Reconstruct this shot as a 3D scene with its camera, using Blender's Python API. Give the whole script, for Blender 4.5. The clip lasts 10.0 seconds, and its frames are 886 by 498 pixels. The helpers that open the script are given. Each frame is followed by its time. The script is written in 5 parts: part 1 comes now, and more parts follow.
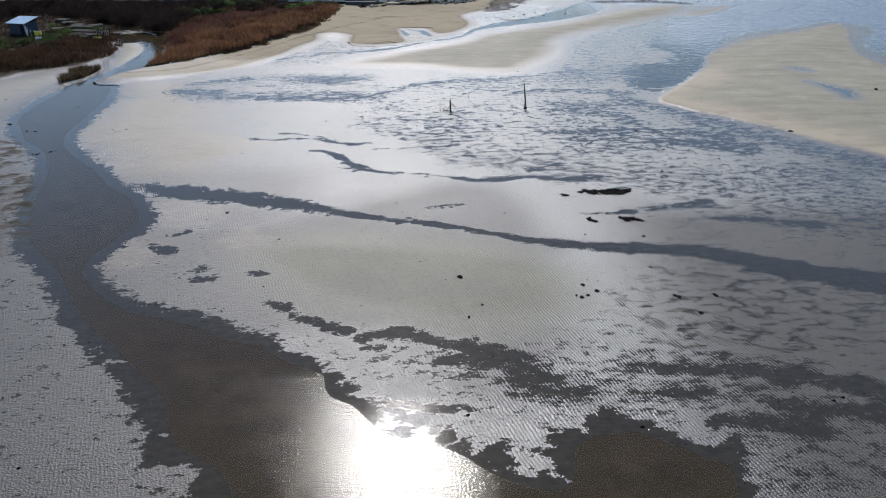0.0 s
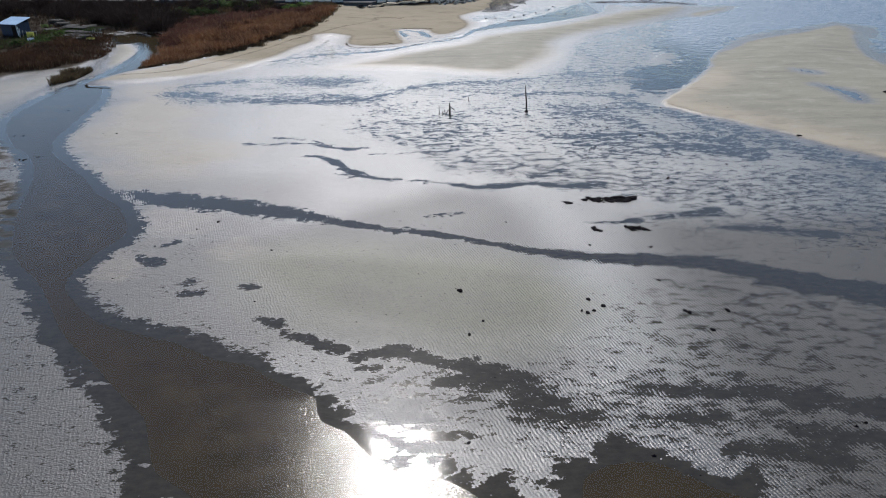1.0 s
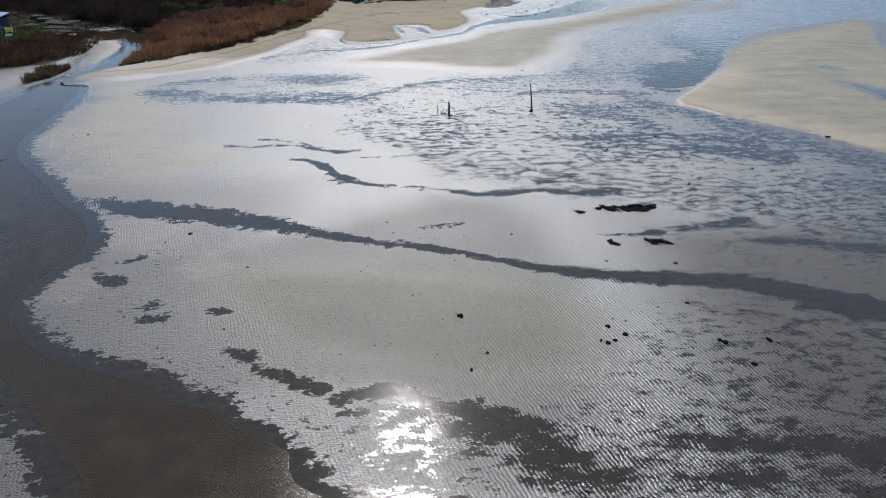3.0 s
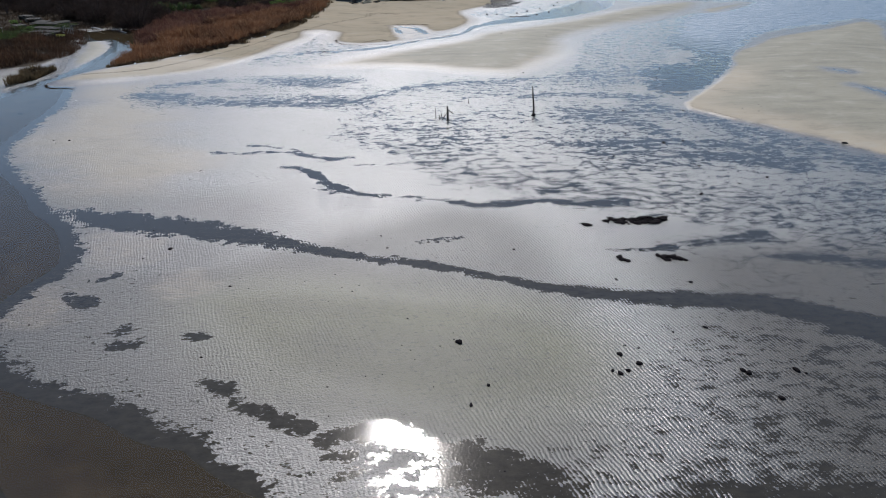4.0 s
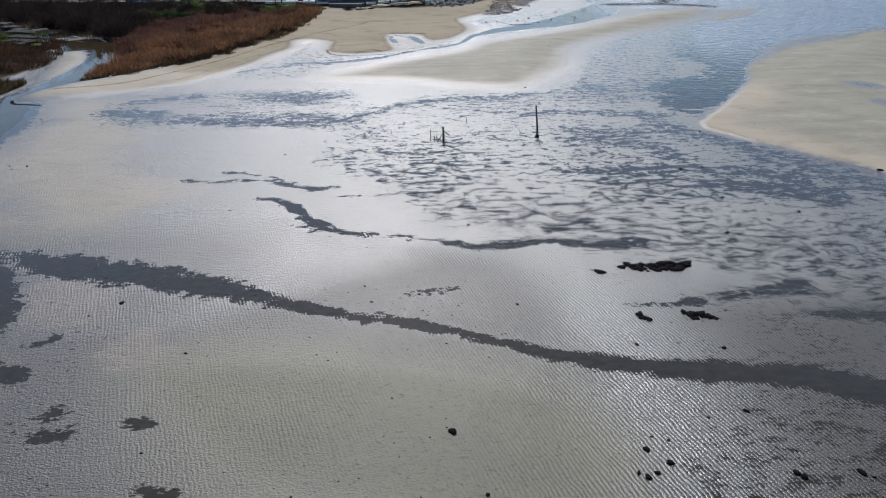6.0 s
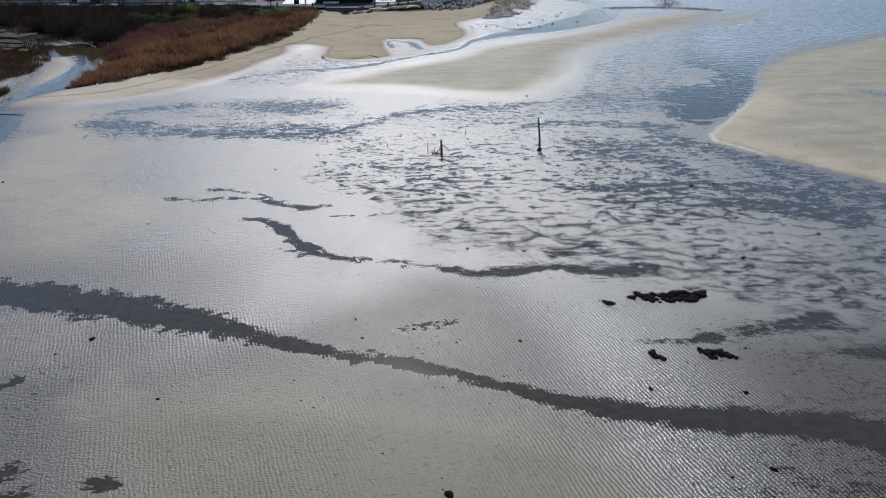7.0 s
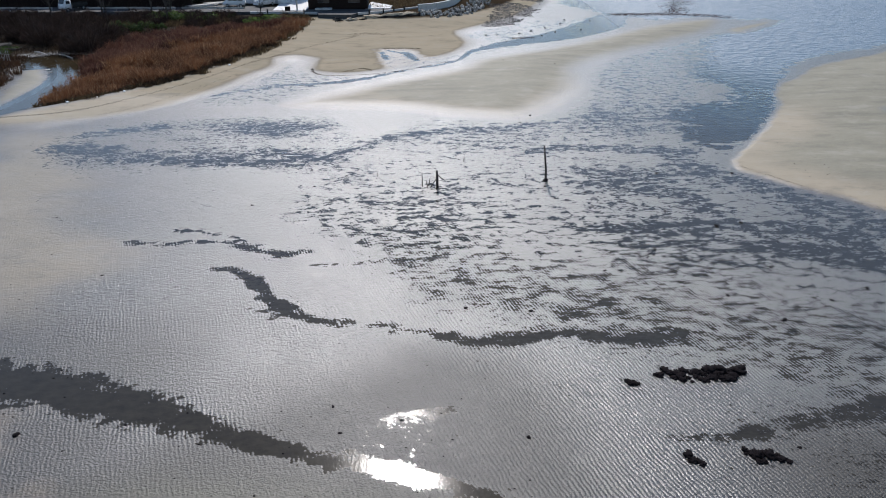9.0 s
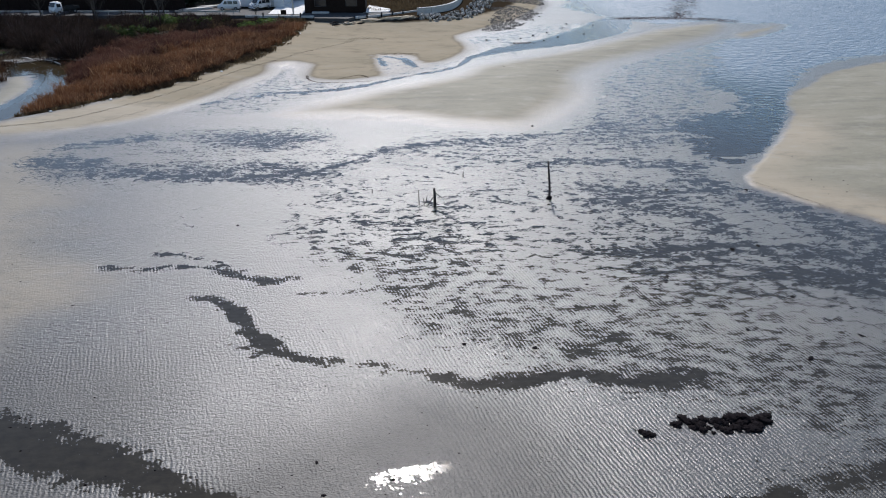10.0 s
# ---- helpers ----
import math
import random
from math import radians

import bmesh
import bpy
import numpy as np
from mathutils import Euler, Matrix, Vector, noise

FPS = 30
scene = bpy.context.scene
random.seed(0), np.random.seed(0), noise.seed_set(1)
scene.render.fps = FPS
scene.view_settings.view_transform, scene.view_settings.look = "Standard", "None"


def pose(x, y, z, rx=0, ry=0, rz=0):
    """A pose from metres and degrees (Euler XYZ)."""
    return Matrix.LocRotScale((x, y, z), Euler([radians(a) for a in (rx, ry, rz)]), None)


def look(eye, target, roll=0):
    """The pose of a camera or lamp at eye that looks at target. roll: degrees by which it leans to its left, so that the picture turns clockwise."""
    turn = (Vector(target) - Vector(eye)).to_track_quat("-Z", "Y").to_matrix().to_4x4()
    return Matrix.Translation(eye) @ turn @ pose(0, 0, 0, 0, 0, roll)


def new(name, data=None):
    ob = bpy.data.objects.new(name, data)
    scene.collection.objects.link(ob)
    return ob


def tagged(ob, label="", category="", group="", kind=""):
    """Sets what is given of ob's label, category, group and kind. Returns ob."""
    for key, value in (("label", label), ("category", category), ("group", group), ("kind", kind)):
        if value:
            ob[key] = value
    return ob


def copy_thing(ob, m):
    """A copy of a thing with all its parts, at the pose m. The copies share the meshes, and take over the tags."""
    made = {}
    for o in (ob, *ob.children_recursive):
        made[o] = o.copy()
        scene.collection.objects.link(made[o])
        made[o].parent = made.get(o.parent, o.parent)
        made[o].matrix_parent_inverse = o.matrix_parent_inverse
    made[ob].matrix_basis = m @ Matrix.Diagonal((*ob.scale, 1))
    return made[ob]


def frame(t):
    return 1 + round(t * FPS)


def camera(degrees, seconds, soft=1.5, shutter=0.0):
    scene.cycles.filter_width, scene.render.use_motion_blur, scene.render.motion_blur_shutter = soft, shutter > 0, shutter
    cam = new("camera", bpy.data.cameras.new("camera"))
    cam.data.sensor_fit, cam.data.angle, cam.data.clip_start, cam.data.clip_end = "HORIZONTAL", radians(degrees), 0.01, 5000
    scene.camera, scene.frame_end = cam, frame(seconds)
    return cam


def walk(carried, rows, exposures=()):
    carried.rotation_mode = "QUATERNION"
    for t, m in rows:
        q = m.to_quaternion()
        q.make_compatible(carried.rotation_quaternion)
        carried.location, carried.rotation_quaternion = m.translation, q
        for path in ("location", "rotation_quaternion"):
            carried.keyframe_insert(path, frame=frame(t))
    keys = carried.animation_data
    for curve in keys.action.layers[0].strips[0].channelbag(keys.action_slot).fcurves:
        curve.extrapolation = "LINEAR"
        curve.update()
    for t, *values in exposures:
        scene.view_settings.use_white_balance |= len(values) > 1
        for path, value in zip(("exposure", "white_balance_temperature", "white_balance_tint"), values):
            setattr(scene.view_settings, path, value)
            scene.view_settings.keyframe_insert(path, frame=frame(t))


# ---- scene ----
# ---------------------------------------------------------------- camera
cam = camera(66.0, 10.0, soft=1.0)
ROWS = [
    (0.0, 0.00, 0.00, 21.00, 0.00, 27.45, 0.15),
    (0.5, 0.00, 0.92, 20.92, -0.03, 27.43, 0.15),
    (1.0, 0.01, 1.95, 20.82, -0.06, 27.45, 0.14),
    (1.5, 0.02, 3.04, 20.47, -0.07, 27.48, 0.14),
    (2.0, 0.06, 4.25, 20.07, -0.07, 27.47, 0.14),
    (2.5, 0.08, 5.56, 19.69, -0.07, 27.47, 0.15),
    (4.0, 0.23, 9.92, 18.86, -0.11, 27.43, 0.12),
    (4.5, 0.32, 11.40, 18.80, -0.11, 27.38, 0.10),
    (5.0, 0.42, 12.88, 18.79, -0.12, 27.34, 0.09),
    (5.5, 0.50, 14.40, 18.79, -0.14, 27.29, 0.08),
    (7.0, 0.74, 19.00, 18.92, -0.15, 27.20, 0.02),
    (7.5, 0.79, 20.56, 18.99, -0.18, 27.19, 0.02),
    (8.0, 0.85, 22.13, 19.07, -0.21, 27.19, 0.02),
    (8.5, 0.92, 23.68, 19.17, -0.22, 27.21, 0.01),
    (9.0, 0.99, 25.25, 19.23, -0.23, 27.20, 0.01),
    (9.5, 1.07, 26.86, 19.25, -0.21, 27.16, -0.01),
    (10.0, 1.18, 28.42, 19.26, -0.18, 27.13, -0.03),
]
walk(cam, [(t, pose(x, y, z, 90 - pitch, roll, yaw)) for t, x, y, z, yaw, pitch, roll in ROWS])

# ---------------------------------------------------------------- light
SUN_UP, SUN_LEFT = 45.2, 4.5     # degrees above the horizon, degrees to the left of straight ahead
world = bpy.data.worlds.new("sky")
scene.world = world
world.use_nodes = True
wn, wl = world.node_tree.nodes, world.node_tree.links
sky = wn.new("ShaderNodeTexSky")
sky.sky_type, sky.sun_disc = "NISHITA", False
sky.sun_elevation, sky.sun_rotation = radians(SUN_UP), radians(-SUN_LEFT)
sky.air_density, sky.dust_density, sky.ozone_density = 1.0, 0.3, 2.2
wl.new(sky.outputs["Color"], wn["Background"].inputs["Color"])
wn["Background"].inputs["Strength"].default_value = 0.125
lamp = bpy.data.lights.new("sun", "SUN")
lamp.energy, lamp.angle, lamp.color = 3.7, radians(0.6), (1.0, 0.95, 0.925)
sun = new("sun", lamp)
sun_way = Vector((-math.sin(radians(SUN_LEFT)) * math.cos(radians(SUN_UP)), math.cos(radians(SUN_LEFT)) * math.cos(radians(SUN_UP)), math.sin(radians(SUN_UP))))
sun.matrix_world = look(sun_way * 300, (0, 0, 0))
scene.view_settings.exposure = 0.22


# ---------------------------------------------------------------- materials
class Nodes:
    """A small shorthand for node materials."""

    def __init__(self, name):
        self.mat = bpy.data.materials.new(name)
        self.mat.use_nodes = True
        self.tree = self.mat.node_tree
        self.n, self.l = self.tree.nodes, self.tree.links
        self.bsdf = self.n["Principled BSDF"]
        self.out = self.n["Material Output"]

    def put(self, socket, value):
        if isinstance(value, bpy.types.NodeSocket):
            self.l.new(value, socket)
        elif isinstance(value, tuple) and len(value) == 3 and len(socket.default_value) == 4:
            socket.default_value = (*value, 1)
        else:
            socket.default_value = value

    def where(self, scale=(1, 1, 1), turn=0.0, local=False):
        m = self.n.new("ShaderNodeMapping")
        m.inputs["Scale"].default_value = scale
        m.inputs["Rotation"].default_value = (0, 0, radians(turn))
        if local:
            self.l.new(self.n.new("ShaderNodeTexCoord").outputs["Object"], m.inputs["Vector"])
        else:
            self.l.new(self.n.new("ShaderNodeNewGeometry").outputs["Position"], m.inputs["Vector"])
        return m.outputs["Vector"]

    def noise(self, vector, scale, detail=3.0, rough=0.55, warp=0.0):
        t = self.n.new("ShaderNodeTexNoise")
        self.l.new(vector, t.inputs["Vector"])
        t.inputs["Scale"].default_value, t.inputs["Detail"].default_value = scale, detail
        t.inputs["Roughness"].default_value, t.inputs["Distortion"].default_value = rough, warp
        return t.outputs["Fac"]

    def wave(self, vector, scale, warp=0.0, detail=1.0, detail_scale=1.0):
        t = self.n.new("ShaderNodeTexWave")
        self.l.new(vector, t.inputs["Vector"])
        t.inputs["Scale"].default_value, t.inputs["Distortion"].default_value = scale, warp
        t.inputs["Detail"].default_value, t.inputs["Detail Scale"].default_value = detail, detail_scale
        return t.outputs["Fac"]

    def math(self, op, a, b=0.0, c=0.0):
        m = self.n.new("ShaderNodeMath")
        m.operation = op
        for s, v in zip(m.inputs, (a, b, c)):
            self.put(s, v)
        return m.outputs[0]

    def range(self, value, a, b, lo=0.0, hi=1.0, smooth=False):
        m = self.n.new("ShaderNodeMapRange")
        m.interpolation_type = "SMOOTHSTEP" if smooth else "LINEAR"
        for s, v in zip(m.inputs, (value, a, b, lo, hi)):
            self.put(s, v)
        return m.outputs[0]

    def mix(self, fac, a, b):
        m = self.n.new("ShaderNodeMix")
        m.data_type = "RGBA"
        self.put(m.inputs["Factor"], fac)
        self.put(m.inputs[6], a)
        self.put(m.inputs[7], b)
        return m.outputs[2]

    def bump(self, height, distance, strength=1.0, normal=None):
        b = self.n.new("ShaderNodeBump")
        self.put(b.inputs["Height"], height)
        self.put(b.inputs["Strength"], strength)
        b.inputs["Distance"].default_value = distance
        if normal is not None:
            self.l.new(normal, b.inputs["Normal"])
        return b.outputs["Normal"]

    def done(self, color=None, rough=None, normal=None, metal=None, spec=None):
        for key, v in (("Base Color", color), ("Roughness", rough), ("Normal", normal), ("Metallic", metal), ("Specular IOR Level", spec)):
            if v is not None:
                self.put(self.bsdf.inputs[key], v)
        return self.mat


def make_sand():
    k = Nodes("tidal_sand")

    def fields(name):
        at = k.n.new("ShaderNodeAttribute")
        at.attribute_name = name
        sep = k.n.new("ShaderNodeSeparateColor")
        k.l.new(at.outputs["Color"], sep.inputs["Color"])
        return (*sep.outputs[:3], at.outputs["Alpha"])

    dry, ochre, ripply, earth = fields("zones")
    level, swing, dull, tan = fields("lie")
    geo = k.n.new("ShaderNodeSeparateXYZ")
    k.l.new(k.n.new("ShaderNodeNewGeometry").outputs["Position"], geo.inputs[0])
    z = geo.outputs[2]

    def about(value, size):
        return k.math("MULTIPLY", k.math("SUBTRACT", value, 0.5), size)

    # current ripples, about 0.17 m from crest to crest
    waves = k.wave(k.where((1, 1, 1), -22), 1.80, 6.0, 2.5, 0.5)
    grain = k.noise(k.where((0.8, 1.2, 1)), 7.0, 5.0, 0.65)
    lumps = k.noise(k.where((0.7, 1.2, 1)), 2.2, 6.0, 0.66)
    broad = k.noise(k.where((0.5, 1.0, 1)), 0.16, 5.0, 0.6)
    speck = k.noise(k.where((0.75, 1.25, 1), 8), 2.4, 7.0, 0.72)
    # ragged patches of standing water, longer across the shore than along it
    patch = k.noise(k.where((0.55, 1.05, 1), -14), 1.45, 9.0, 0.72)
    pits = k.noise(k.where((0.7, 1.3, 1), -10), 4.2, 6.0, 0.7)
    rise = k.math("ADD", k.math("MULTIPLY", about(waves, 0.038), ripply), k.math("MULTIPLY", about(patch, 4.6), swing))
    rise = k.math("ADD", rise, k.math("ADD", about(pits, 0.13), about(speck, 0.05)))
    top = k.math("ADD", level, rise)
    film = k.range(top, 0.0150, 0.0120, 0.0, 1.0, True)
    shine = k.math("MULTIPLY", k.range(top, 0.060, 0.018, 0.0, 1.0, True), k.math("SUBTRACT", 1.0, dry))
    wet_color = k.mix(broad, (0.032, 0.029, 0.025), (0.054, 0.049, 0.041))
    wet_color = k.mix(k.math("MULTIPLY", ochre, k.range(broad, 0.3, 0.7, 0.4, 1.0)), wet_color, (0.098, 0.094, 0.050))
    wet_color = k.mix(k.math("MULTIPLY", tan, k.range(lumps, 0.3, 0.7, 0.2, 1.0)), wet_color, (0.140, 0.110, 0.078))
    wet_color = k.mix(k.range(pits, 0.46, 0.30, 0, 0.9), wet_color, (0.014, 0.012, 0.011))
    dry_color = k.mix(broad, (0.196, 0.180, 0.126), (0.255, 0.236, 0.176))
    bands = k.noise(k.where((0.10, 0.7, 1), 12), 0.7, 4.0, 0.6)
    dry_color = k.mix(k.range(bands, 0.48, 0.70, 0, 0.65), dry_color, (0.132, 0.122, 0.090))
    dry_color = k.mix(k.range(lumps, 0.35, 0.8, 0, 0.4), dry_color, (0.285, 0.258, 0.208))
    dry_color = k.mix(k.math("MULTIPLY", tan, k.range(broad, 0.3, 0.7, 0.55, 1.0)), dry_color, (0.345, 0.290, 0.210))
    dry_color = k.mix(k.range(pits, 0.40, 0.26, 0, 0.5), dry_color, (0.15, 0.125, 0.09))
    blot = k.noise(k.where((0.5, 1.0, 1), 6), 0.5, 7.0, 0.72)
    dry_color = k.mix(k.range(blot, 0.52, 0.66, 0, 0.5), dry_color, (0.150, 0.136, 0.104))
    dry_color = k.mix(k.range(blot, 0.46, 0.36, 0, 0.45), dry_color, (0.33, 0.305, 0.25))
    color = k.mix(dry, wet_color, dry_color)
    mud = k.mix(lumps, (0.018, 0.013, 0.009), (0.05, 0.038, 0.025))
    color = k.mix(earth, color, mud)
    pool = k.mix(k.range(lumps, 0.3, 0.7), (0.020, 0.0172, 0.0120), (0.038, 0.033, 0.023))
    color = k.mix(k.math("MULTIPLY", film, 0.95), color, pool)
    under = k.range(z, -0.0010, -0.0030)
    film = k.math("MULTIPLY", film, k.math("SUBTRACT", 1.0, under))
    bed = k.noise(k.where((0.8, 1.1, 1), 30), 0.55, 6.0, 0.68)
    # a skin of algae on the beds of the channels
    color = k.mix(k.math("MULTIPLY", k.range(z, -0.004, -0.07), k.range(lumps, 0.25, 0.7, 0.45, 1.0)), k.mix(under, color, (0.058, 0.051, 0.039)), k.mix(k.range(bed, 0.36, 0.64), (0.044, 0.038, 0.029), (0.088, 0.075, 0.056)))
    rough = k.math("ADD", k.range(shine, 0.0, 1.0, 0.31, 0.24), k.math("ADD", k.math("MULTIPLY", dull, 0.17), k.math("MULTIPLY", grain, 0.14)))
    rough = k.math("ADD", rough, k.math("MULTIPLY", dry, 0.25))
    rough = k.math("MULTIPLY", rough, k.math("SUBTRACT", 1.0, k.math("MULTIPLY", film, 0.78)))
    rough = k.math("MAXIMUM", rough, k.math("MULTIPLY", under, 0.95))
    rough = k.math("MAXIMUM", rough, k.math("MULTIPLY", earth, 0.95))
    flat = k.math("SUBTRACT", 1.0, film)
    up = k.bump(waves, 0.019, k.math("MULTIPLY", k.math("MULTIPLY", k.math("POWER", ripply, 0.6), flat), 0.9))
    hummock = k.noise(k.where((0.6, 1.2, 1), -12), 5.0, 3.5, 0.62)
    pitted = k.noise(k.where((0.85, 1.15, 1)), 13.0, 2.0, 0.6)
    uneven = k.range(k.noise(k.where((0.6, 1, 1)), 0.35, 3.0), 0.35, 0.65, 0.5, 1.1)
    calm = k.math("SUBTRACT", k.range(dry, 0, 1, 1.0, 0.16), k.math("ADD", k.math("MULTIPLY", ripply, 0.45), k.math("MULTIPLY", dull, 0.5)))
    up = k.bump(hummock, 0.058, k.math("MULTIPLY", k.math("MULTIPLY", flat, uneven), k.math("MAXIMUM", calm, 0.0)), up)
    up = k.bump(pitted, 0.036, k.math("MULTIPLY", flat, k.range(dry, 0, 1, 1.0, 0.3)), up)
    dunes = k.noise(k.where((0.75, 1.1, 1), -20), 1.5, 4.0, 0.6)
    up = k.bump(dunes, 0.16, k.math("MULTIPLY", k.math("MULTIPLY", flat, k.range(geo.outputs[1], 60, 84)), k.math("MULTIPLY", k.range(swing, 0.018, 0.036), k.math("SUBTRACT", 1.0, dry))), up)
    # standing water lies level
    stand = k.n.new("ShaderNodeMix")
    stand.data_type = "VECTOR"
    k.l.new(film, stand.inputs["Factor"])
    k.l.new(up, stand.inputs[4])
    upright = k.n.new("ShaderNodeCombineXYZ")
    upright.inputs[2].default_value = 1.0
    k.l.new(k.bump(k.noise(k.where((1, 1.3, 1), -20), 10.0, 2.0, 0.5), 0.0035, 1.0, upright.outputs[0]), stand.inputs[5])
    up = stand.outputs[1]
    return k.done(color, rough, up, spec=k.math("MULTIPLY", k.math("SUBTRACT", k.math("SUBTRACT", k.range(dry, 0, 1, 1.0, 0.15), k.math("ADD", k.math("MULTIPLY", k.math("MULTIPLY", dull, flat), 0.5), k.range(pits, 0.44, 0.30, 0, 0.14))), k.math("MULTIPLY", film, k.range(dry, 0, 1, 0.78, 0.05))), k.math("MULTIPLY", k.math("SUBTRACT", 1.0, under), k.math("SUBTRACT", 1.0, k.math("MULTIPLY", earth, 0.9)))))


def make_water():
    k = Nodes("shallow_water")
    k.n.remove(k.bsdf)
    swell = k.noise(k.where((1, 1.6, 1), 12), 2.6, 3.0, 0.6)
    fine = k.noise(k.where((1, 1.3, 1), -20), 11.0, 1.0, 0.5)
    place = k.n.new("ShaderNodeSeparateXYZ")
    k.l.new(k.where(), place.inputs[0])
    # a breeze ruffles the western half of the near pool
    ruffle = k.math("MULTIPLY", k.range(k.math("ADD", place.outputs[0], k.math("MULTIPLY", swell, 2.0)), 6.5, 1.0), k.range(place.outputs[1], 28.3, 26.6))
    slant = k.math("MULTIPLY_ADD", place.outputs[1], 0.716, place.outputs[0])
    ruffle = k.math("MULTIPLY", ruffle, k.range(k.math("ADD", slant, swell), 5.4, 8.4))
    shore_line = k.math("MULTIPLY_ADD", place.outputs[0], 0.81, place.outputs[1])
    ruffle = k.math("MULTIPLY", ruffle, k.range(shore_line, 23.8, 23.0))
    calm = k.range(k.noise(k.where((0.6, 1, 1)), 0.07, 3.0), 0.40, 0.62, 0.0, 0.02, True)
    open_water = k.math("MULTIPLY", k.range(place.outputs[0], 18, 40, 0.0, 0.9), k.range(place.outputs[1], 72, 118))
    calm = k.math("MAXIMUM", calm, ruffle)
    up = k.bump(fine, 0.011, calm)
    chop = k.noise(k.where((1, 1.7, 1), 15), 0.8, 3.0, 0.55)
    up = k.bump(chop, 0.35, open_water, up)
    clear = k.n.new("ShaderNodeBsdfTransparent")
    clear.inputs["Color"].default_value = (0.86, 0.82, 0.72, 1)
    shine = k.n.new("ShaderNodeBsdfGlossy")
    k.put(shine.inputs["Roughness"], k.math("ADD", k.range(open_water, 0, 0.9, 0.06, 0.42), k.math("MULTIPLY", ruffle, 0.075)))
    k.l.new(up, shine.inputs["Normal"])
    fres = k.n.new("ShaderNodeFresnel")
    fres.inputs["IOR"].default_value = 1.333
    k.l.new(up, fres.inputs["Normal"])
    m = k.n.new("ShaderNodeMixShader")
    k.l.new(k.math("MULTIPLY", fres.outputs[0], k.range(open_water, 0, 0.9, 1.0, 0.6)), m.inputs[0])
    # blue sky reflection over the open water is put into a diffuse colour here
    body = k.n.new("ShaderNodeBsdfDiffuse")
    body.inputs["Color"].default_value = (0.030, 0.085, 0.135, 1)
    sky_tint = k.n.new("ShaderNodeMixShader")
    k.l.new(k.math("MULTIPLY", open_water, 1.1), sky_tint.inputs[0])
    k.l.new(clear.outputs[0], sky_tint.inputs[1])
    k.l.new(body.outputs[0], sky_tint.inputs[2])
    k.l.new(sky_tint.outputs[0], m.inputs[1])
    k.l.new(shine.outputs[0], m.inputs[2])
    k.l.new(m.outputs[0], k.out.inputs["Surface"])
    return k.mat


def plain(name, dark, light, rough=0.7, scale=6.0, relief=0.01, metal=0.0, spec=0.4, local=True, spread=0.0):
    """A surface between two colours, with fine relief and stains; spread: how far single pieces differ."""
    k = Nodes(name)
    v = k.where(local=local)
    a = k.noise(v, scale, 5.0, 0.62)
    b = k.noise(v, scale * 0.17, 3.0, 0.6)
    fac = k.math("ADD", k.math("MULTIPLY", a, 0.6), k.math("MULTIPLY", b, 0.45))
    if spread:
        info = k.n.new("ShaderNodeObjectInfo")
        fac = k.math("ADD", fac, k.math("MULTIPLY", k.math("SUBTRACT", info.outputs["Random"], 0.5), spread))
    color = k.mix(k.range(fac, 0.25, 0.8), dark, light)
    return k.done(color, k.range(a, 0.2, 0.8, min(rough + 0.08, 1), max(rough - 0.12, 0.03)), k.bump(a, relief, 0.6), metal, spec)


SAND, WATER = make_sand(), make_water()
WEED_ROCK = plain("weed_grown_rock", (0.004, 0.003, 0.004), (0.016, 0.013, 0.014), 0.95, 9, 0.06, spec=0.06)
DARK_WOOD = plain("soaked_wood", (0.008, 0.007, 0.007), (0.03, 0.025, 0.022), 0.8, 14, 0.02)


# ---------------------------------------------------------------- helpers for meshes
def mesh_object(name, verts, faces, material, parent=None, label="", smooth=True):
    me = bpy.data.meshes.new(name)
    me.from_pydata(verts, [], faces)
    me.materials.append(material)
    if smooth:
        me.shade_smooth()
    ob = new(name, me)
    if parent is not None:
        ob.parent = parent
    if label:
        ob["label"] = label
    return ob


def part(name, bm, material, parent=None, label="", smooth=False):
    """Links a bmesh as one mesh object, under parent where one is given."""
    me = bpy.data.meshes.new(name)
    bm.normal_update()
    bm.to_mesh(me)
    bm.free()
    me.materials.append(material)
    if smooth:
        me.shade_smooth()
    ob = new(name, me)
    if parent is not None:
        ob.parent = parent
    if label:
        ob["label"] = label
    return ob


def lattice(ix, iy, seed):
    """A repeatable random value for each whole pair of numbers."""
    n = (ix.astype(np.int64) * 374761393 + iy.astype(np.int64) * 668265263 + seed * 974711) & 0x7FFFFFFF
    n = ((n ^ (n >> 13)) * 1274126177) & 0x7FFFFFFF
    return ((n ^ (n >> 16)) & 0xFFFF) / 65535.0


def value_noise(x, y, seed=0):
    x0, y0 = np.floor(x), np.floor(y)
    u, v = x - x0, y - y0
    u, v = u * u * (3 - 2 * u), v * v * (3 - 2 * v)
    a, b = lattice(x0, y0, seed), lattice(x0 + 1, y0, seed)
    c, d = lattice(x0, y0 + 1, seed), lattice(x0 + 1, y0 + 1, seed)
    return (a + (b - a) * u) * (1 - v) + (c + (d - c) * u) * v - 0.5


def cloud(x, y, octaves=4, seed=0, gain=0.55):
    """Layered noise about zero, mostly within one half."""
    total, amp, norm = 0, 1.0, 0.0
    for i in range(octaves):
        ca, sa = math.cos(0.6 * i), math.sin(0.6 * i)
        total = total + amp * value_noise((x * ca - y * sa) * 2 ** i + 17.3 * i, (x * sa + y * ca) * 2 ** i - 9.1 * i, seed + i)
        norm += amp * amp
        amp *= gain
    return total / math.sqrt(norm) * 1.6


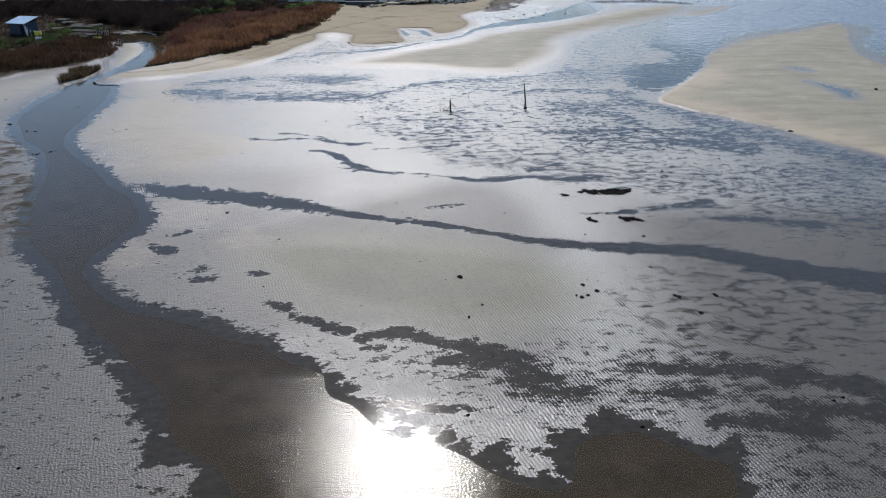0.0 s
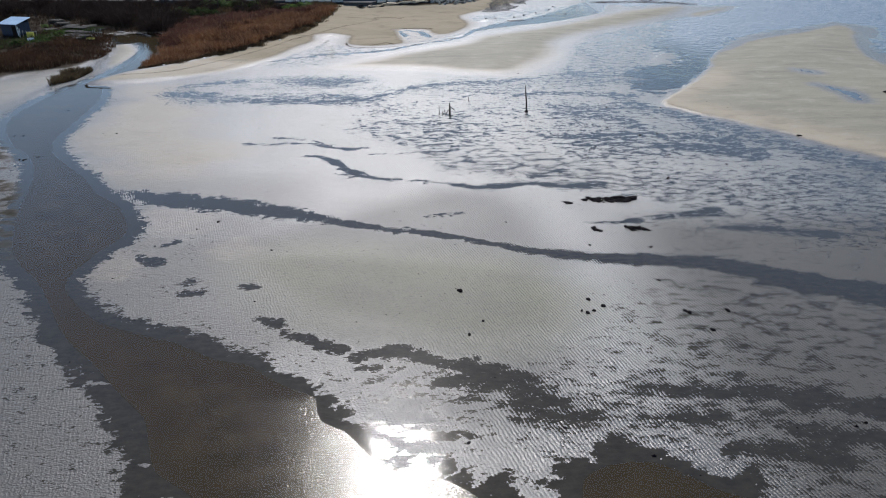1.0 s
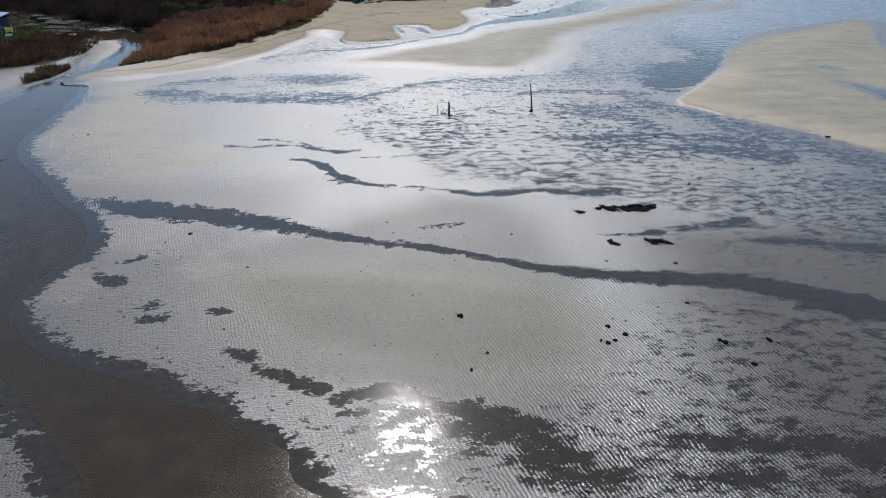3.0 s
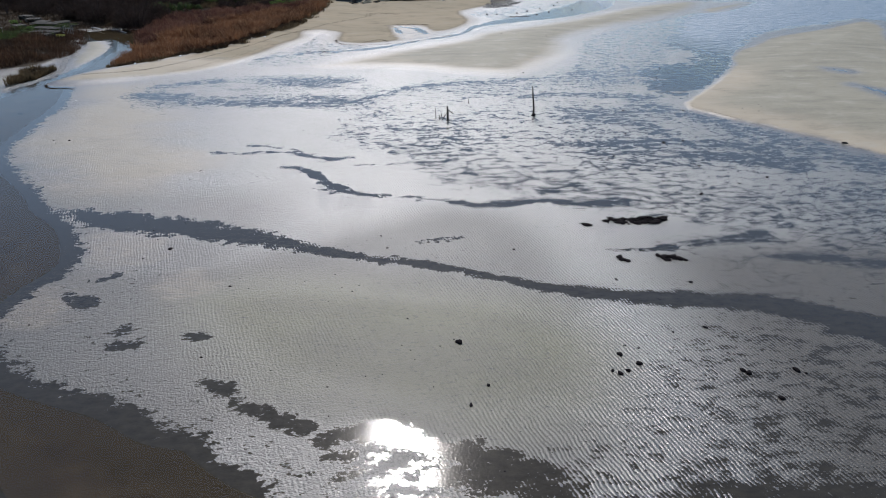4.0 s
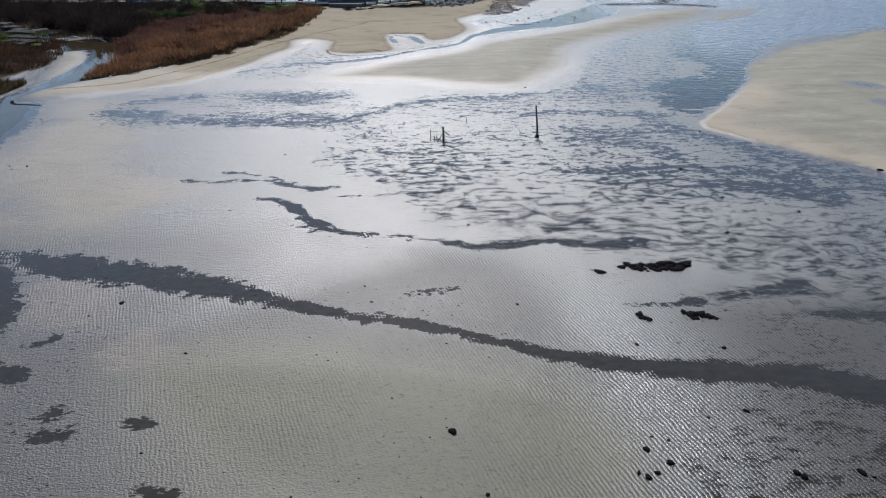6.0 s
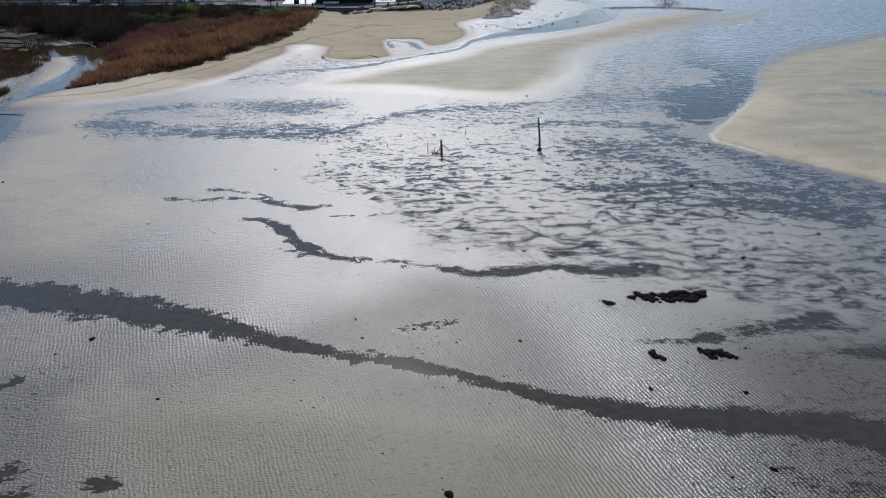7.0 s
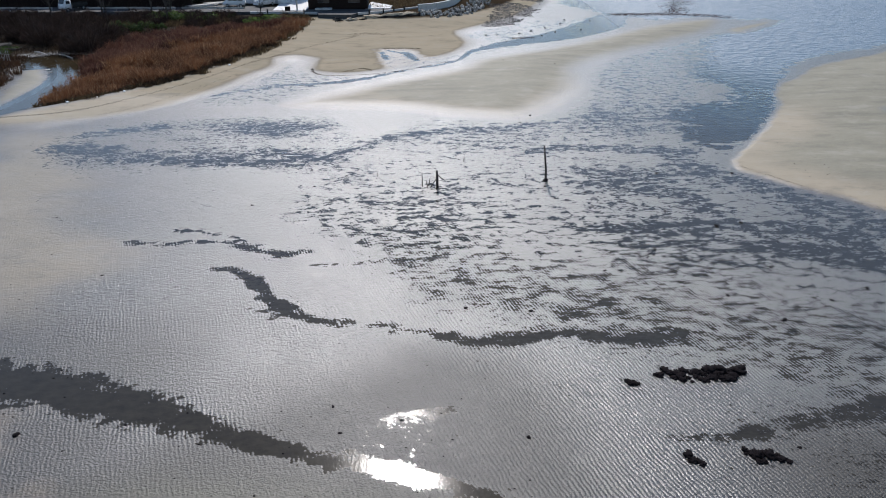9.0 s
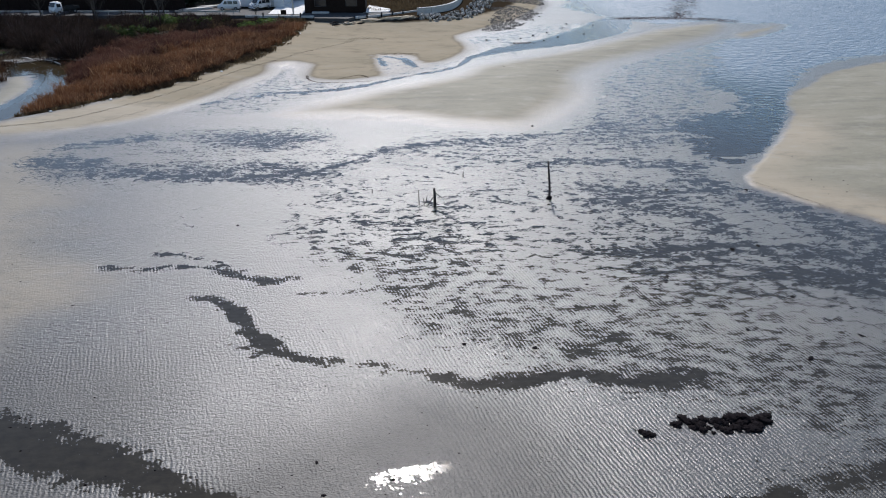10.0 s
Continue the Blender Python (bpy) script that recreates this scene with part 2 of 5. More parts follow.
def spline(points, closed=False, step=6):
    """A smooth line through the points."""
    p = np.array(points, float)
    n = len(p)
    out = []
    for i in range(n if closed else n - 1):
        a, b, c, d = (p[(i + j) % n] if closed else p[min(max(i + j, 0), n - 1)] for j in (-1, 0, 1, 2))
        long = np.linalg.norm((c - b)[:2])
        m0, m1 = (c - a) / 2, (d - b) / 2
        m0 = m0 * min(1.0, long / (np.linalg.norm(m0[:2]) + 1e-9))
        m1 = m1 * min(1.0, long / (np.linalg.norm(m1[:2]) + 1e-9))
        for s in range(step):
            t = s / step
            out.append((2 * t ** 3 - 3 * t * t + 1) * b + (t ** 3 - 2 * t * t + t) * m0 + (3 * t * t - 2 * t ** 3) * c + (t ** 3 - t * t) * m1)
    if not closed:
        out.append(p[-1])
    return np.array(out)


def inside(x, y, points, reach=12.0, step=5):
    """Metres inside (+) or outside (-) a smooth closed outline, no further than reach."""
    line = spline(points, True, step)
    d = np.full(x.shape, -float(reach))
    near = (x > line[:, 0].min() - reach) & (x < line[:, 0].max() + reach) & (y > line[:, 1].min() - reach) & (y < line[:, 1].max() + reach)
    px, py = x[near], y[near]
    best, odd = np.full(px.shape, 1e9), np.zeros(px.shape, bool)
    for (ax, ay), (bx, by) in zip(line, np.roll(line, -1, 0)):
        ex, ey = bx - ax, by - ay
        t = np.clip(((px - ax) * ex + (py - ay) * ey) / (ex * ex + ey * ey + 1e-9), 0, 1)
        best = np.minimum(best, (px - ax - t * ex) ** 2 + (py - ay - t * ey) ** 2)
        odd ^= ((ay > py) != (by > py)) & (px < ex * (py - ay) / (ey + 1e-12) + ax)
    d[near] = np.clip(np.where(odd, np.sqrt(best), -np.sqrt(best)), -reach, reach)
    return d


def along(x, y, points, reach=10.0, step=6):
    """Metres inside (+) or outside (-) a smooth band; points: x, y, half width."""
    line = spline(points, False, step)
    d = np.full(x.shape, -float(reach))
    near = (x > line[:, 0].min() - reach) & (x < line[:, 0].max() + reach) & (y > line[:, 1].min() - reach) & (y < line[:, 1].max() + reach)
    px, py = x[near], y[near]
    best = np.full(px.shape, -1e9)
    for (ax, ay, aw), (bx, by, bw) in zip(line[:-1], line[1:]):
        ex, ey = bx - ax, by - ay
        t = np.clip(((px - ax) * ex + (py - ay) * ey) / (ex * ex + ey * ey + 1e-9), 0, 1)
        best = np.maximum(best, aw + (bw - aw) * t - np.sqrt((px - ax - t * ex) ** 2 + (py - ay - t * ey) ** 2))
    d[near] = np.clip(best, -reach, reach)
    return d


def ease(d, a, b):
    t = np.clip((d - a) / (b - a), 0, 1)
    return t * t * (3 - 2 * t)
# ---------------------------------------------------------------- the shore: plan of banks and bars, in metres
CREEK = [(-54.7, 119.5), (-51, 112.5), (-48.5, 113.2), (-45.7, 107.2), (-44.5, 100), (-44.6, 91), (-46.3, 83.8), (-46.6, 76.5),
         (-45.4, 70), (-41.2, 63.4), (-37.8, 60), (-34.7, 55), (-32.5, 49), (-30.3, 44), (-28, 40.3), (-25, 37.3), (-22.9, 34.6),
         (-20.6, 31.6), (-17.8, 29), (-15.9, 27.1), (-13.9, 25.2), (-13.2, 23.8), (-12.2, 22), (-10.3, 20.7), (-9, 19.2), (-8, 12),
         (12, 12), (12.2, 19.2), (12.4, 20.1), (12.4, 21.3), (11.2, 21.9), (10.2, 22.7), (8.7, 23.5), (6.6, 23.3), (5.2, 22.4), (4.8, 21.2),
         (4.5, 20.2), (3.3, 20.5), (2.2, 21.1), (1.3, 21.9), (0.1, 22.6), (-1.4, 22.8), (-2.4, 23.5), (-3.9, 25.2), (-5.0, 25.9), (-5.5, 27.4)]
CREEK_EAST = [(-5.5, 27.4), (-7.1, 28.3), (-8.5, 29.3), (-9.5, 30.1), (-11.2, 30.5), (-13.6, 31.9), (-15.8, 32.7), (-18.6, 33.9), (-20.5, 35.6), (-22, 37.3),
              (-22.4, 39.2), (-22, 41.6), (-21.4, 44.8), (-24, 49.5), (-26.9, 52.2), (-29.1, 55.1), (-32.4, 58.6), (-35.2, 61.8),
              (-36.7, 65.2), (-37.6, 71), (-38.5, 77.8), (-40.9, 85), (-43.6, 86.6), (-41.2, 94.2), (-40.2, 99.5), (-41.4, 107), (-45.4, 117), (-48, 121.5)]
RUNNEL = [(-30, 51.6, 1.6), (-26, 51.0, 1.3), (-20, 50.2, 1.15), (-15, 48.9, 1.05), (-10.6, 47.4, 0.75), (-5, 45.3, 0.48), (-1, 44.3, 0.45), (3, 42.9, 0.45),
          (6.4, 41.5, 0.55), (11.3, 40.6, 0.75), (16.6, 40.1, 0.85), (19, 39.0, 1.0), (21.5, 37.6, 1.3), (27, 35.6, 1.5)]
RUNNEL_NORTH = [(-12.4, 60.3, 0.1), (-11.5, 60.1, 0.25), (-10, 59.3, 0.45), (-9, 57.8, 0.5), (-7.8, 56.5, 0.65), (-7, 55.5, 0.4), (-6, 55, 0.3), (-4.2, 54.5, 0.22), (-2.5, 54.3, 0.22),
                (-1.3, 54.0, 0.3), (-0.1, 53.6, 0.2), (1.5, 53.2, 0.35), (2.6, 52.8, 0.55), (3.5, 52.8, 0.5), (5.7, 53.2, 0.4), (7.2, 53.5, 0.45), (9.8, 52.8, 0.6), (12.8, 53.4, 0.5)]
WET_BAND = [(6, 53.8, 0.5), (10, 53.4, 1.3), (17, 52.7, 2.2), (24, 51.5, 3.2), (34, 47, 4.0)]
STREAK = [(-18.9, 63.6, 0.15), (-16, 63.4, 0.3), (-14.7, 63.8, 0.3), (-12.5, 63.6, 0.25), (-10.1, 62.4, 0.6), (-8.6, 62, 0.6), (-7, 62.3, 0.15)]
# smaller hollows that hold a film of water: x, y, half width
HOLLOWS = ([(-9.9, 33.5, 0.4), (-9.3, 33.2, 0.45)], [(-8.4, 32.2, 0.2), (-7.1, 31.6, 0.35), (-5.4, 30.8, 0.3)],
           [(-4.4, 30.1, 0.25), (-3.2, 30.6, 0.45), (-1.7, 30.4, 0.5), (-0.2, 29.6, 0.4), (1.3, 29.2, 0.6), (2.7, 28.6, 0.8), (4.1, 27.6, 1.0), (4.0, 26.8, 0.9), (5.4, 26.6, 0.5)],
           [(-4.0, 29.3, 0.3), (-3.3, 29.6, 0.25)], [(3.2, 25.5, 0.3), (4.6, 25.5, 0.5), (6, 25.7, 0.6), (6.9, 25.8, 0.4)], [(-5.1, 26.4, 0.5), (-3.3, 25.1, 0.5), (-1.7, 24.5, 0.4), (-0.2, 24.3, 0.3)],
           [(0.1, 24.4, 0.25), (1.1, 24.5, 0.25)], [(8.7, 27.9, 0.2), (10.3, 27.6, 0.4), (14.4, 27.3, 0.6), (17, 26.9, 0.7), (20.9, 25.6, 0.9)], [(14.8, 24.9, 0.3), (17, 24.4, 0.5), (19.9, 23.8, 0.8)],
           [(12, 23.4, 0.3), (14, 23.5, 0.5), (16.6, 23.2, 0.5)], [(9.2, 25.6, 0.25), (10.5, 25.5, 0.4), (12.5, 25.7, 0.3)], [(-0.4, 28.1, 0.1), (0.9, 28.1, 0.25)], [(1.6, 27.5, 0.2), (2.3, 27.6, 0.3)],
           [(-15.9, 65.4, 0.15), (-14.4, 65.1, 0.25), (-11.5, 63.8, 0.15)], [(-7, 60.6, 0.12), (-3, 60.9, 0.2), (-1, 61.1, 0.3), (1.3, 61.6, 0.25)], [(-9.0, 55.7, 0.2), (-7.6, 55.3, 0.3)], [(-1.9, 53.6, 0.3), (-1.6, 53.5, 0.3)],
           [(7.4, 55, 0.4), (9.7, 56.1, 0.5)], [(13.7, 72.9, 0.8), (18.3, 71.2, 1.4), (19.5, 68.7, 1.0)], [(7.7, 79.9, 0.5), (11.8, 81.8, 0.6), (16.6, 81.3, 0.9), (21.2, 80.6, 1.4)],
           [(9.6, 66, 0.5), (12.1, 65.5, 0.7), (20.6, 66, 0.9), (27, 64.2, 1.4)], [(20.5, 63, 0.8), (24, 62, 1.3), (28, 60.6, 1.8)], [(10.4, 45.9, 0.12), (12.5, 46.1, 0.25), (14, 46.4, 0.3), (15.9, 46.9, 0.3), (18, 47.4, 0.5), (19.9, 47.9, 0.7)],
           [(18, 45.2, 0.1), (22, 45.0, 0.35), (27, 44, 0.6)], [(-32.6, 81.6, 1.0), (-27.2, 81.5, 1.2)], [(-31.5, 85.5, 0.8), (-25.2, 88, 0.9)], [(-26, 78.7, 0.5), (-17.4, 78, 0.6), (-9.2, 78.6, 0.5)], [(-13.4, 80.7, 0.8), (-7.4, 78.6, 0.6)], [(-6.3, 70.3, 0.2), (-0.6, 69.8, 0.4), (1.8, 70.8, 0.3)],
           [(-19.4, 40.6, 0.4), (-18.2, 40.2, 0.5)], [(-18.5, 42.6, 0.3), (-18, 42.9, 0.3)], [(-16.2, 37.2, 0.2), (-15.2, 37.8, 0.3)], [(-15.4, 36.2, 0.2), (-14.4, 36.4, 0.3)], [(-11.9, 37.3, 0.2), (-11.2, 37.0, 0.25)])
UNDER_BAR = [(-24, 80, 0.6), (-16, 78.5, 0.8), (-9, 79.5, 1.0), (-5.5, 82.6, 1.0), (-2.5, 85.4, 0.9), (2.2, 86.6, 0.8), (7.2, 87.2, 0.5), (11, 89.4, 0.2)]
BACK_RUN = [(-24, 99.5, 0.05), (-18, 103.5, 0.25), (-9.5, 106.3, 0.4), (-3, 112.3, 0.4), (2.8, 117, 0.4), (6, 124.5, 0.7), (12, 130.2, 1.6), (20, 136, 3.0), (27, 144, 4), (32, 155, 3)]
SEA = [(27, 172), (40, 153), (47, 155.5), (54, 153), (61.5, 151.5), (55, 142), (45, 135), (37, 117), (33, 108), (34.5, 102.8), (33, 97.2),
       (27, 94), (25, 88), (24.4, 83), (26.4, 82.6), (34, 91), (40.5, 104), (49, 119), (62, 126), (72, 132), (76, 124), (66, 106),
       (68, 90), (90, 70), (400, 60), (900, 500), (900, 1400), (300, 1400), (75, 320), (36, 200)]
BAR_MID = [(-15.8, 95.4), (-10, 103.1), (2.6, 114), (4.9, 118.9), (19.3, 130.3), (36.3, 147.3), (49.3, 154), (51.5, 149.5), (44, 137),
           (28, 122.3), (20.5, 114), (17.6, 103), (13.2, 94.6), (9.2, 90.3), (3.3, 90.9), (-3.2, 93.2), (-9.4, 93.8)]
BAR_TIP = [(47.6, 141.8), (54, 147.5), (59.4, 151.6), (58.4, 147.2), (53, 141.5), (48.7, 137.8)]
BAR_EAST = [(24.6, 77.5), (30, 85.2), (36, 94.7), (40.2, 104), (49.7, 115.3), (60, 121.6), (70.5, 129), (71.4, 123.5), (63.6, 106.5),
            (61, 95), (66, 82), (60, 60), (48, 50), (39.8, 58), (34.4, 65.1), (30.4, 69.8), (26.2, 74.3)]
EAST_RUN = [(21.5, 77, 1.5), (24, 74.2, 1.6), (28.5, 68, 2.1), (33, 61.5, 2.2), (39, 55.2, 1.6), (48, 47, 1.6)]
BEACH = [(-43.6, 87), (-38.4, 87.6), (-30, 92), (-26.5, 96), (-24, 102), (-21.3, 110), (-20, 114), (-20.4, 117.5), (-18.6, 119.6), (-16.0, 118.2), (-15.2, 112), (-10.9, 110),
         (-3, 114.3), (2.7, 122.5), (5.5, 130), (4, 139.6), (9, 147), (16, 158), (20, 185), (-30, 185), (-24, 140), (-25, 124), (-29, 109), (-34, 100), (-41, 92)]
LAND = [(-41.5, 91), (-39, 96), (-33.5, 99.8), (-27.7, 109.8), (-22.4, 125), (-21, 150), (-14, 153), (-6.6, 149), (3.2, 152), (10, 160), (16, 172), (20, 200),
        (30, 330), (-60, 900), (-700, 900), (-700, 70), (-62, 82), (-55, 92), (-49.5, 97.5), (-52, 110), (-57, 120), (-50, 122.5), (-46.5, 120.5), (-42.5, 108)]
LEFT_SAND = [(-47, 74), (-47.5, 83), (-46, 91), (-50, 97), (-56, 92), (-64, 82), (-60, 60), (-46, 62)]
PALE_FLAT = [(-37, 66), (-38.5, 78), (-38, 86), (-31, 86), (-22, 70), (-16, 62), (-20, 54), (-28, 55)]
MOTTLE_WEST = [(-35, 82.5), (-33.5, 88), (-24, 91.5), (-14, 92), (-8, 90.5), (-5, 80), (-8, 75), (-16, 76), (-24, 75), (-31, 77)]
MOTTLE_MID = [(-6, 82), (0, 91), (10, 90.5), (17, 100), (21, 113), (30, 121), (34, 110), (28, 95), (24, 82), (24, 74), (32, 60), (44, 47), (34, 40),
              (22, 44), (16, 50), (8, 53), (0, 56), (-4, 62), (-10, 68)]
MOTTLE_NEAR = [(2.8, 29), (8, 31.8), (12, 37), (15, 38.8), (20, 38), (28, 34), (34, 26), (30, 12), (14, 12), (12.7, 22.5), (6.9, 23.1), (2, 24.5), (-3, 26), (-5.5, 29), (-1, 30.6)]
OCHRE = [(-13.7, 40.4), (-8.9, 42.8), (4.5, 40.8), (7.7, 37), (6.9, 32.3), (2, 30.6), (-4.2, 32), (-8.6, 34)]
SEEP = [(-8.1, 124), (-7, 125.4), (-2.5, 124.6), (-1.1, 120.4), (3.4, 121.6), (8.5, 132), (7, 125.4), (4.2, 118.1), (-0.4, 114.2), (-4.8, 112), (-6.7, 115)]
WASH = [(-26, 96.5), (-22, 107), (-19, 118), (-14.5, 111), (-4, 109.5), (3, 117), (8, 131), (3, 131), (0, 126), (5, 139), (20, 152), (34, 152), (18, 132), (4, 118), (-12, 103), (-17, 95.5)]


def shore(x, y):
    """Height over the water, and dryness, ochre tint, ripples and earth, over the plan."""
    streaks = cloud(x * 0.75 + y * 0.15, y * 1.6 - x * 0.25, 4, 3, 0.75)
    blots = cloud(x * 0.13, y * 0.24, 4, 11)
    ragged = cloud(x * 0.8, y * 1.1, 4, 23, 0.7)
    small = cloud(x * 1.5 + y * 0.3, y * 2.3 - x * 0.4, 3, 41, 0.7)
    level = 0.045 + 0.016 * blots
    swing = np.full(x.shape, 0.018)
    dry, ochre = np.zeros(x.shape), np.zeros(x.shape)
    ripply = (0.08 + 0.4 * ease(cloud(x * 0.09, y * 0.13, 3, 31), 0.1, 0.6) + 0.35 * ease(x, -3, 7)) * ease(y, 74, 56) * (0.3 + 0.7 * ease(x, -9, 0))
    earth, dull, tan = (np.zeros(x.shape) for _ in range(3))

    def blend(field, value, mask):
        return field + (value - field) * mask

    # patchy water film
    for outline, lev, amp in ((MOTTLE_WEST, 0.014, 0.032), (MOTTLE_MID, 0.018, 0.062), (MOTTLE_NEAR, 0.016, 0.075)):
        m = ease(inside(x, y, outline, 8) + 2.0 * blots, -2.0, 2.5)
        level, swing, ripply = blend(level, lev + 0.006 * ease(y, 64, 78) + 0.012 * ease(y, 74, 52) + 0.02 * blots, m), blend(swing, amp * (1 - 0.4 * ease(y, 66, 84)), m), blend(ripply, ease(y, 74, 52) * (1 - 0.85 * ease(x, 3.5, 0.5) * ease(y, 34, 31)), m)
    # the eastern side lies lower and wetter
    level = level - 0.006 * ease(x, 11, 20) * ease(y, 62, 54) * ease(y, 34, 40)
    far_east = ease(inside(x, y, [(19, 108), (24, 120), (40, 140), (46, 137), (37, 117), (33, 106), (26, 94), (18, 97)], 8), -2, 3)
    level, swing = blend(level, 0.020, far_east), blend(swing, 0.05, far_east)
    m = ease(inside(x, y, WASH, 6), -1.5, 2.5)
    level, swing, ripply = blend(level, 0.025, m), blend(swing, 0.045, m), blend(ripply, 0.0, m)
    # banks west of the creek, dotted with hollows
    m = ease(-x - 9 - (y - 20) * 0.62, 0, 2) * ease(y, 64, 58)
    level, swing, ripply = blend(level, 0.032, m), blend(swing, 0.028, m), blend(ripply, 0.06, m)
    m = ease(inside(x, y, [(-21, 44), (-21.5, 39), (-14, 32.6), (-8, 29), (-4, 30), (-7, 33.5), (-11, 38), (-15, 44)], 6), -1, 1.5)
    level, swing = blend(level, 0.034, m), blend(swing, 0.026, m)
    m = ease(inside(x, y, OCHRE, 8), -3, 3)
    ochre, swing, level = np.maximum(ochre, m), blend(swing, 0.008, m), blend(level, 0.055, m)
    m = ease(along(x, y, WET_BAND, 8) + 1.0 * blots, -1.5, 1.5)
    level, swing, ripply = blend(level, 0.019, m), blend(swing, 0.065, m), blend(ripply, 0.9, m)
    m = ease(np.hypot((x - 0.1 - 1.6 * (y - 47.4)) / 1.2, (y - 47.4) / 0.7) + 0.3 * ragged, 1.2, 0.7)
    level = blend(level, 0.012, m)
    for pts in HOLLOWS:
        m = ease(along(x, y, pts, 4) + 0.35 * ragged + 0.25 * streaks, -0.45, 0.35)
        far = ease(y, 42, 56)
        level, swing, ripply = blend(level, -0.010, m * (1 - 0.25 * far - 0.2 * ease(y, 62, 70))), blend(swing, 0.026 + 0.02 * far, m), blend(ripply, 0.5 * ripply, ease(m, 0.6, 1.0))
    # channels
    for pts, depth, soft, wild in ((RUNNEL, -0.05, 0.5, 0.2), (RUNNEL_NORTH, -0.03, 0.5, 0.4), (STREAK, -0.014, 0.5, 0.4), (UNDER_BAR, 0.002, 1.2, 1.2), (BACK_RUN, -0.03, 0.8, 0.5), (EAST_RUN, 0.002, 1.6, 1.2)):
        wild = wild + 0.45 * ease(x, -7, -12) * ease(y, 58, 54)
        spill = soft * (1 + 1.2 * ease(x, -5, -11) * ease(y, 58, 54))
        m = ease(along(x, y, pts, 6) - 0.12 + wild * ragged + 0.25 * streaks, -spill, spill)
        level, swing, ripply = blend(level, depth, m), blend(swing, 0.028 + 0.02 * ease(x, -8, -13) * ease(y, 58, 54) + 0.04 * ease(x, 19, 24) * ease(y, 44, 48) * (y < 90), m), blend(ripply, 0.75 * ease(y, 80, 64), m)
    creek = np.concatenate([CREEK, CREEK_EAST[1:]])
    clean = inside(x, y, creek, 8, 4)
    d = clean + (0.35 + 0.75 * ease(y, 34, 26)) * (ragged + 0.6 * streaks)
    level, swing = blend(level, 0.032, ease(d, -1.8, -0.4)), blend(swing, 0.045, ease(d, -1.8, -0.4))
    m = ease(d, -1.0, 1.0)
    level, swing, ripply = blend(level, -0.07 - 0.10 * ease(d, 0.5, 5), m), blend(swing, 0.012, m), blend(ripply, 0.0, m)
    d = inside(x, y, SEA, 10, 4) + 1.8 * ragged + 1.6 * streaks
    m = ease(d, -2.5, 2.5)
    level, swing, ripply = blend(level, -0.06 - 0.4 * ease(d, 3, 10), m), blend(swing, 0.03, m), blend(ripply, 0.0, m)
    # bars and beaches of dry sand
    for outline, high, soft, wet in ((BAR_MID, 0.34, 4.5, 2.0), (BAR_TIP, 0.16, 2.0, 1.0), (BAR_EAST, 0.36, 2.2, -0.6)):
        d = inside(x, y, outline, 12) + 0.35 * ragged
        m = ease(d, -1.2, 0.4)
        scarp = 0.13 * ease(d, -0.1, 0.45) * (wet < 0) * ease(x * 0.55 + y, 116, 104)
        level, swing = blend(level, 0.04 + scarp + (high - scarp) * ease(d, 0, 9), m), blend(swing, 0.006, m)
        dry = np.maximum(dry, ease(d + 0.4 * blots - 0.8 * (wet < 0) * ease(x * 0.3 + y, 112, 122), wet * 0.3, wet + soft * 0.5))
        tan = np.maximum(tan, ease(d, -0.5, 0.5) * ease(d + 1.5 * blots, 6, 1) * ease(x * 0.55 + y, 122, 108) * (high > 0.2))
        ripply = blend(ripply, 0.0, m)
    d = inside(x, y, BEACH, 12)
    m = ease(d, -1.5, 0.5)
    level, swing, ripply = blend(level, 0.05 + 0.10 * ease(d, 0, 6) + 0.45 * ease(inside(x, y, LAND, 10), -9, 0), m), blend(swing, 0.008, m), blend(ripply, 0.0, m)
    dry = np.maximum(dry, ease(d + 0.4 * blots, -0.2, 1.6))
    tan = np.maximum(tan, 0.9 * ease(d, -0.5, 1.5))
    d = inside(x, y, LEFT_SAND, 10) + 0.6 * ragged
    dry = np.maximum(dry, 0.55 * ease(d, 0, 5))
    level = level + 0.25 * ease(d, 1, 8)
    d = inside(x, y, [(-51.2, 111.6), (-49.7, 112.4), (-46, 106.6), (-45.2, 101), (-45.4, 96), (-47.7, 101), (-49.4, 107)], 5) + 0.4 * ragged
    dry, level = np.maximum(dry, 0.8 * ease(d, -0.2, 0.6)), level + 0.12 * ease(d, -0.2, 1.2)
    d = inside(x, y, PALE_FLAT, 12) + 2 * blots
    dry = np.maximum(dry, 0.55 * ease(d, -1, 6))
    tan = np.maximum(tan, 0.7 * ease(d, -1, 5))
    d = inside(x, y, SEEP, 6) + 0.5 * ragged + 0.4 * streaks
    m = ease(d, -0.8, 0.8) * ease(along(x, y, BACK_RUN, 6), 0.5, -0.6)
    level, dry, swing = blend(level, 0.030, m), dry * (1 - ease(d, -1.0, 1.0)), blend(swing, 0.04, m)
    for pts in ([(-7.4, 123.4, 0.2), (-6.6, 120, 0.35), (-6.2, 118.4, 0.2)], [(-3.9, 122.6, 0.3), (-2.9, 119.6, 0.55), (-2.2, 117.8, 0.4)], [(-6.4, 124.4, 0.1), (-4.4, 122.4, 0.2)]):
        level = blend(level, -0.012, ease(along(x, y, pts, 4) + 0.3 * ragged, -0.4, 0.3))
    # pools on the eastern bar
    pond = np.zeros(x.shape)
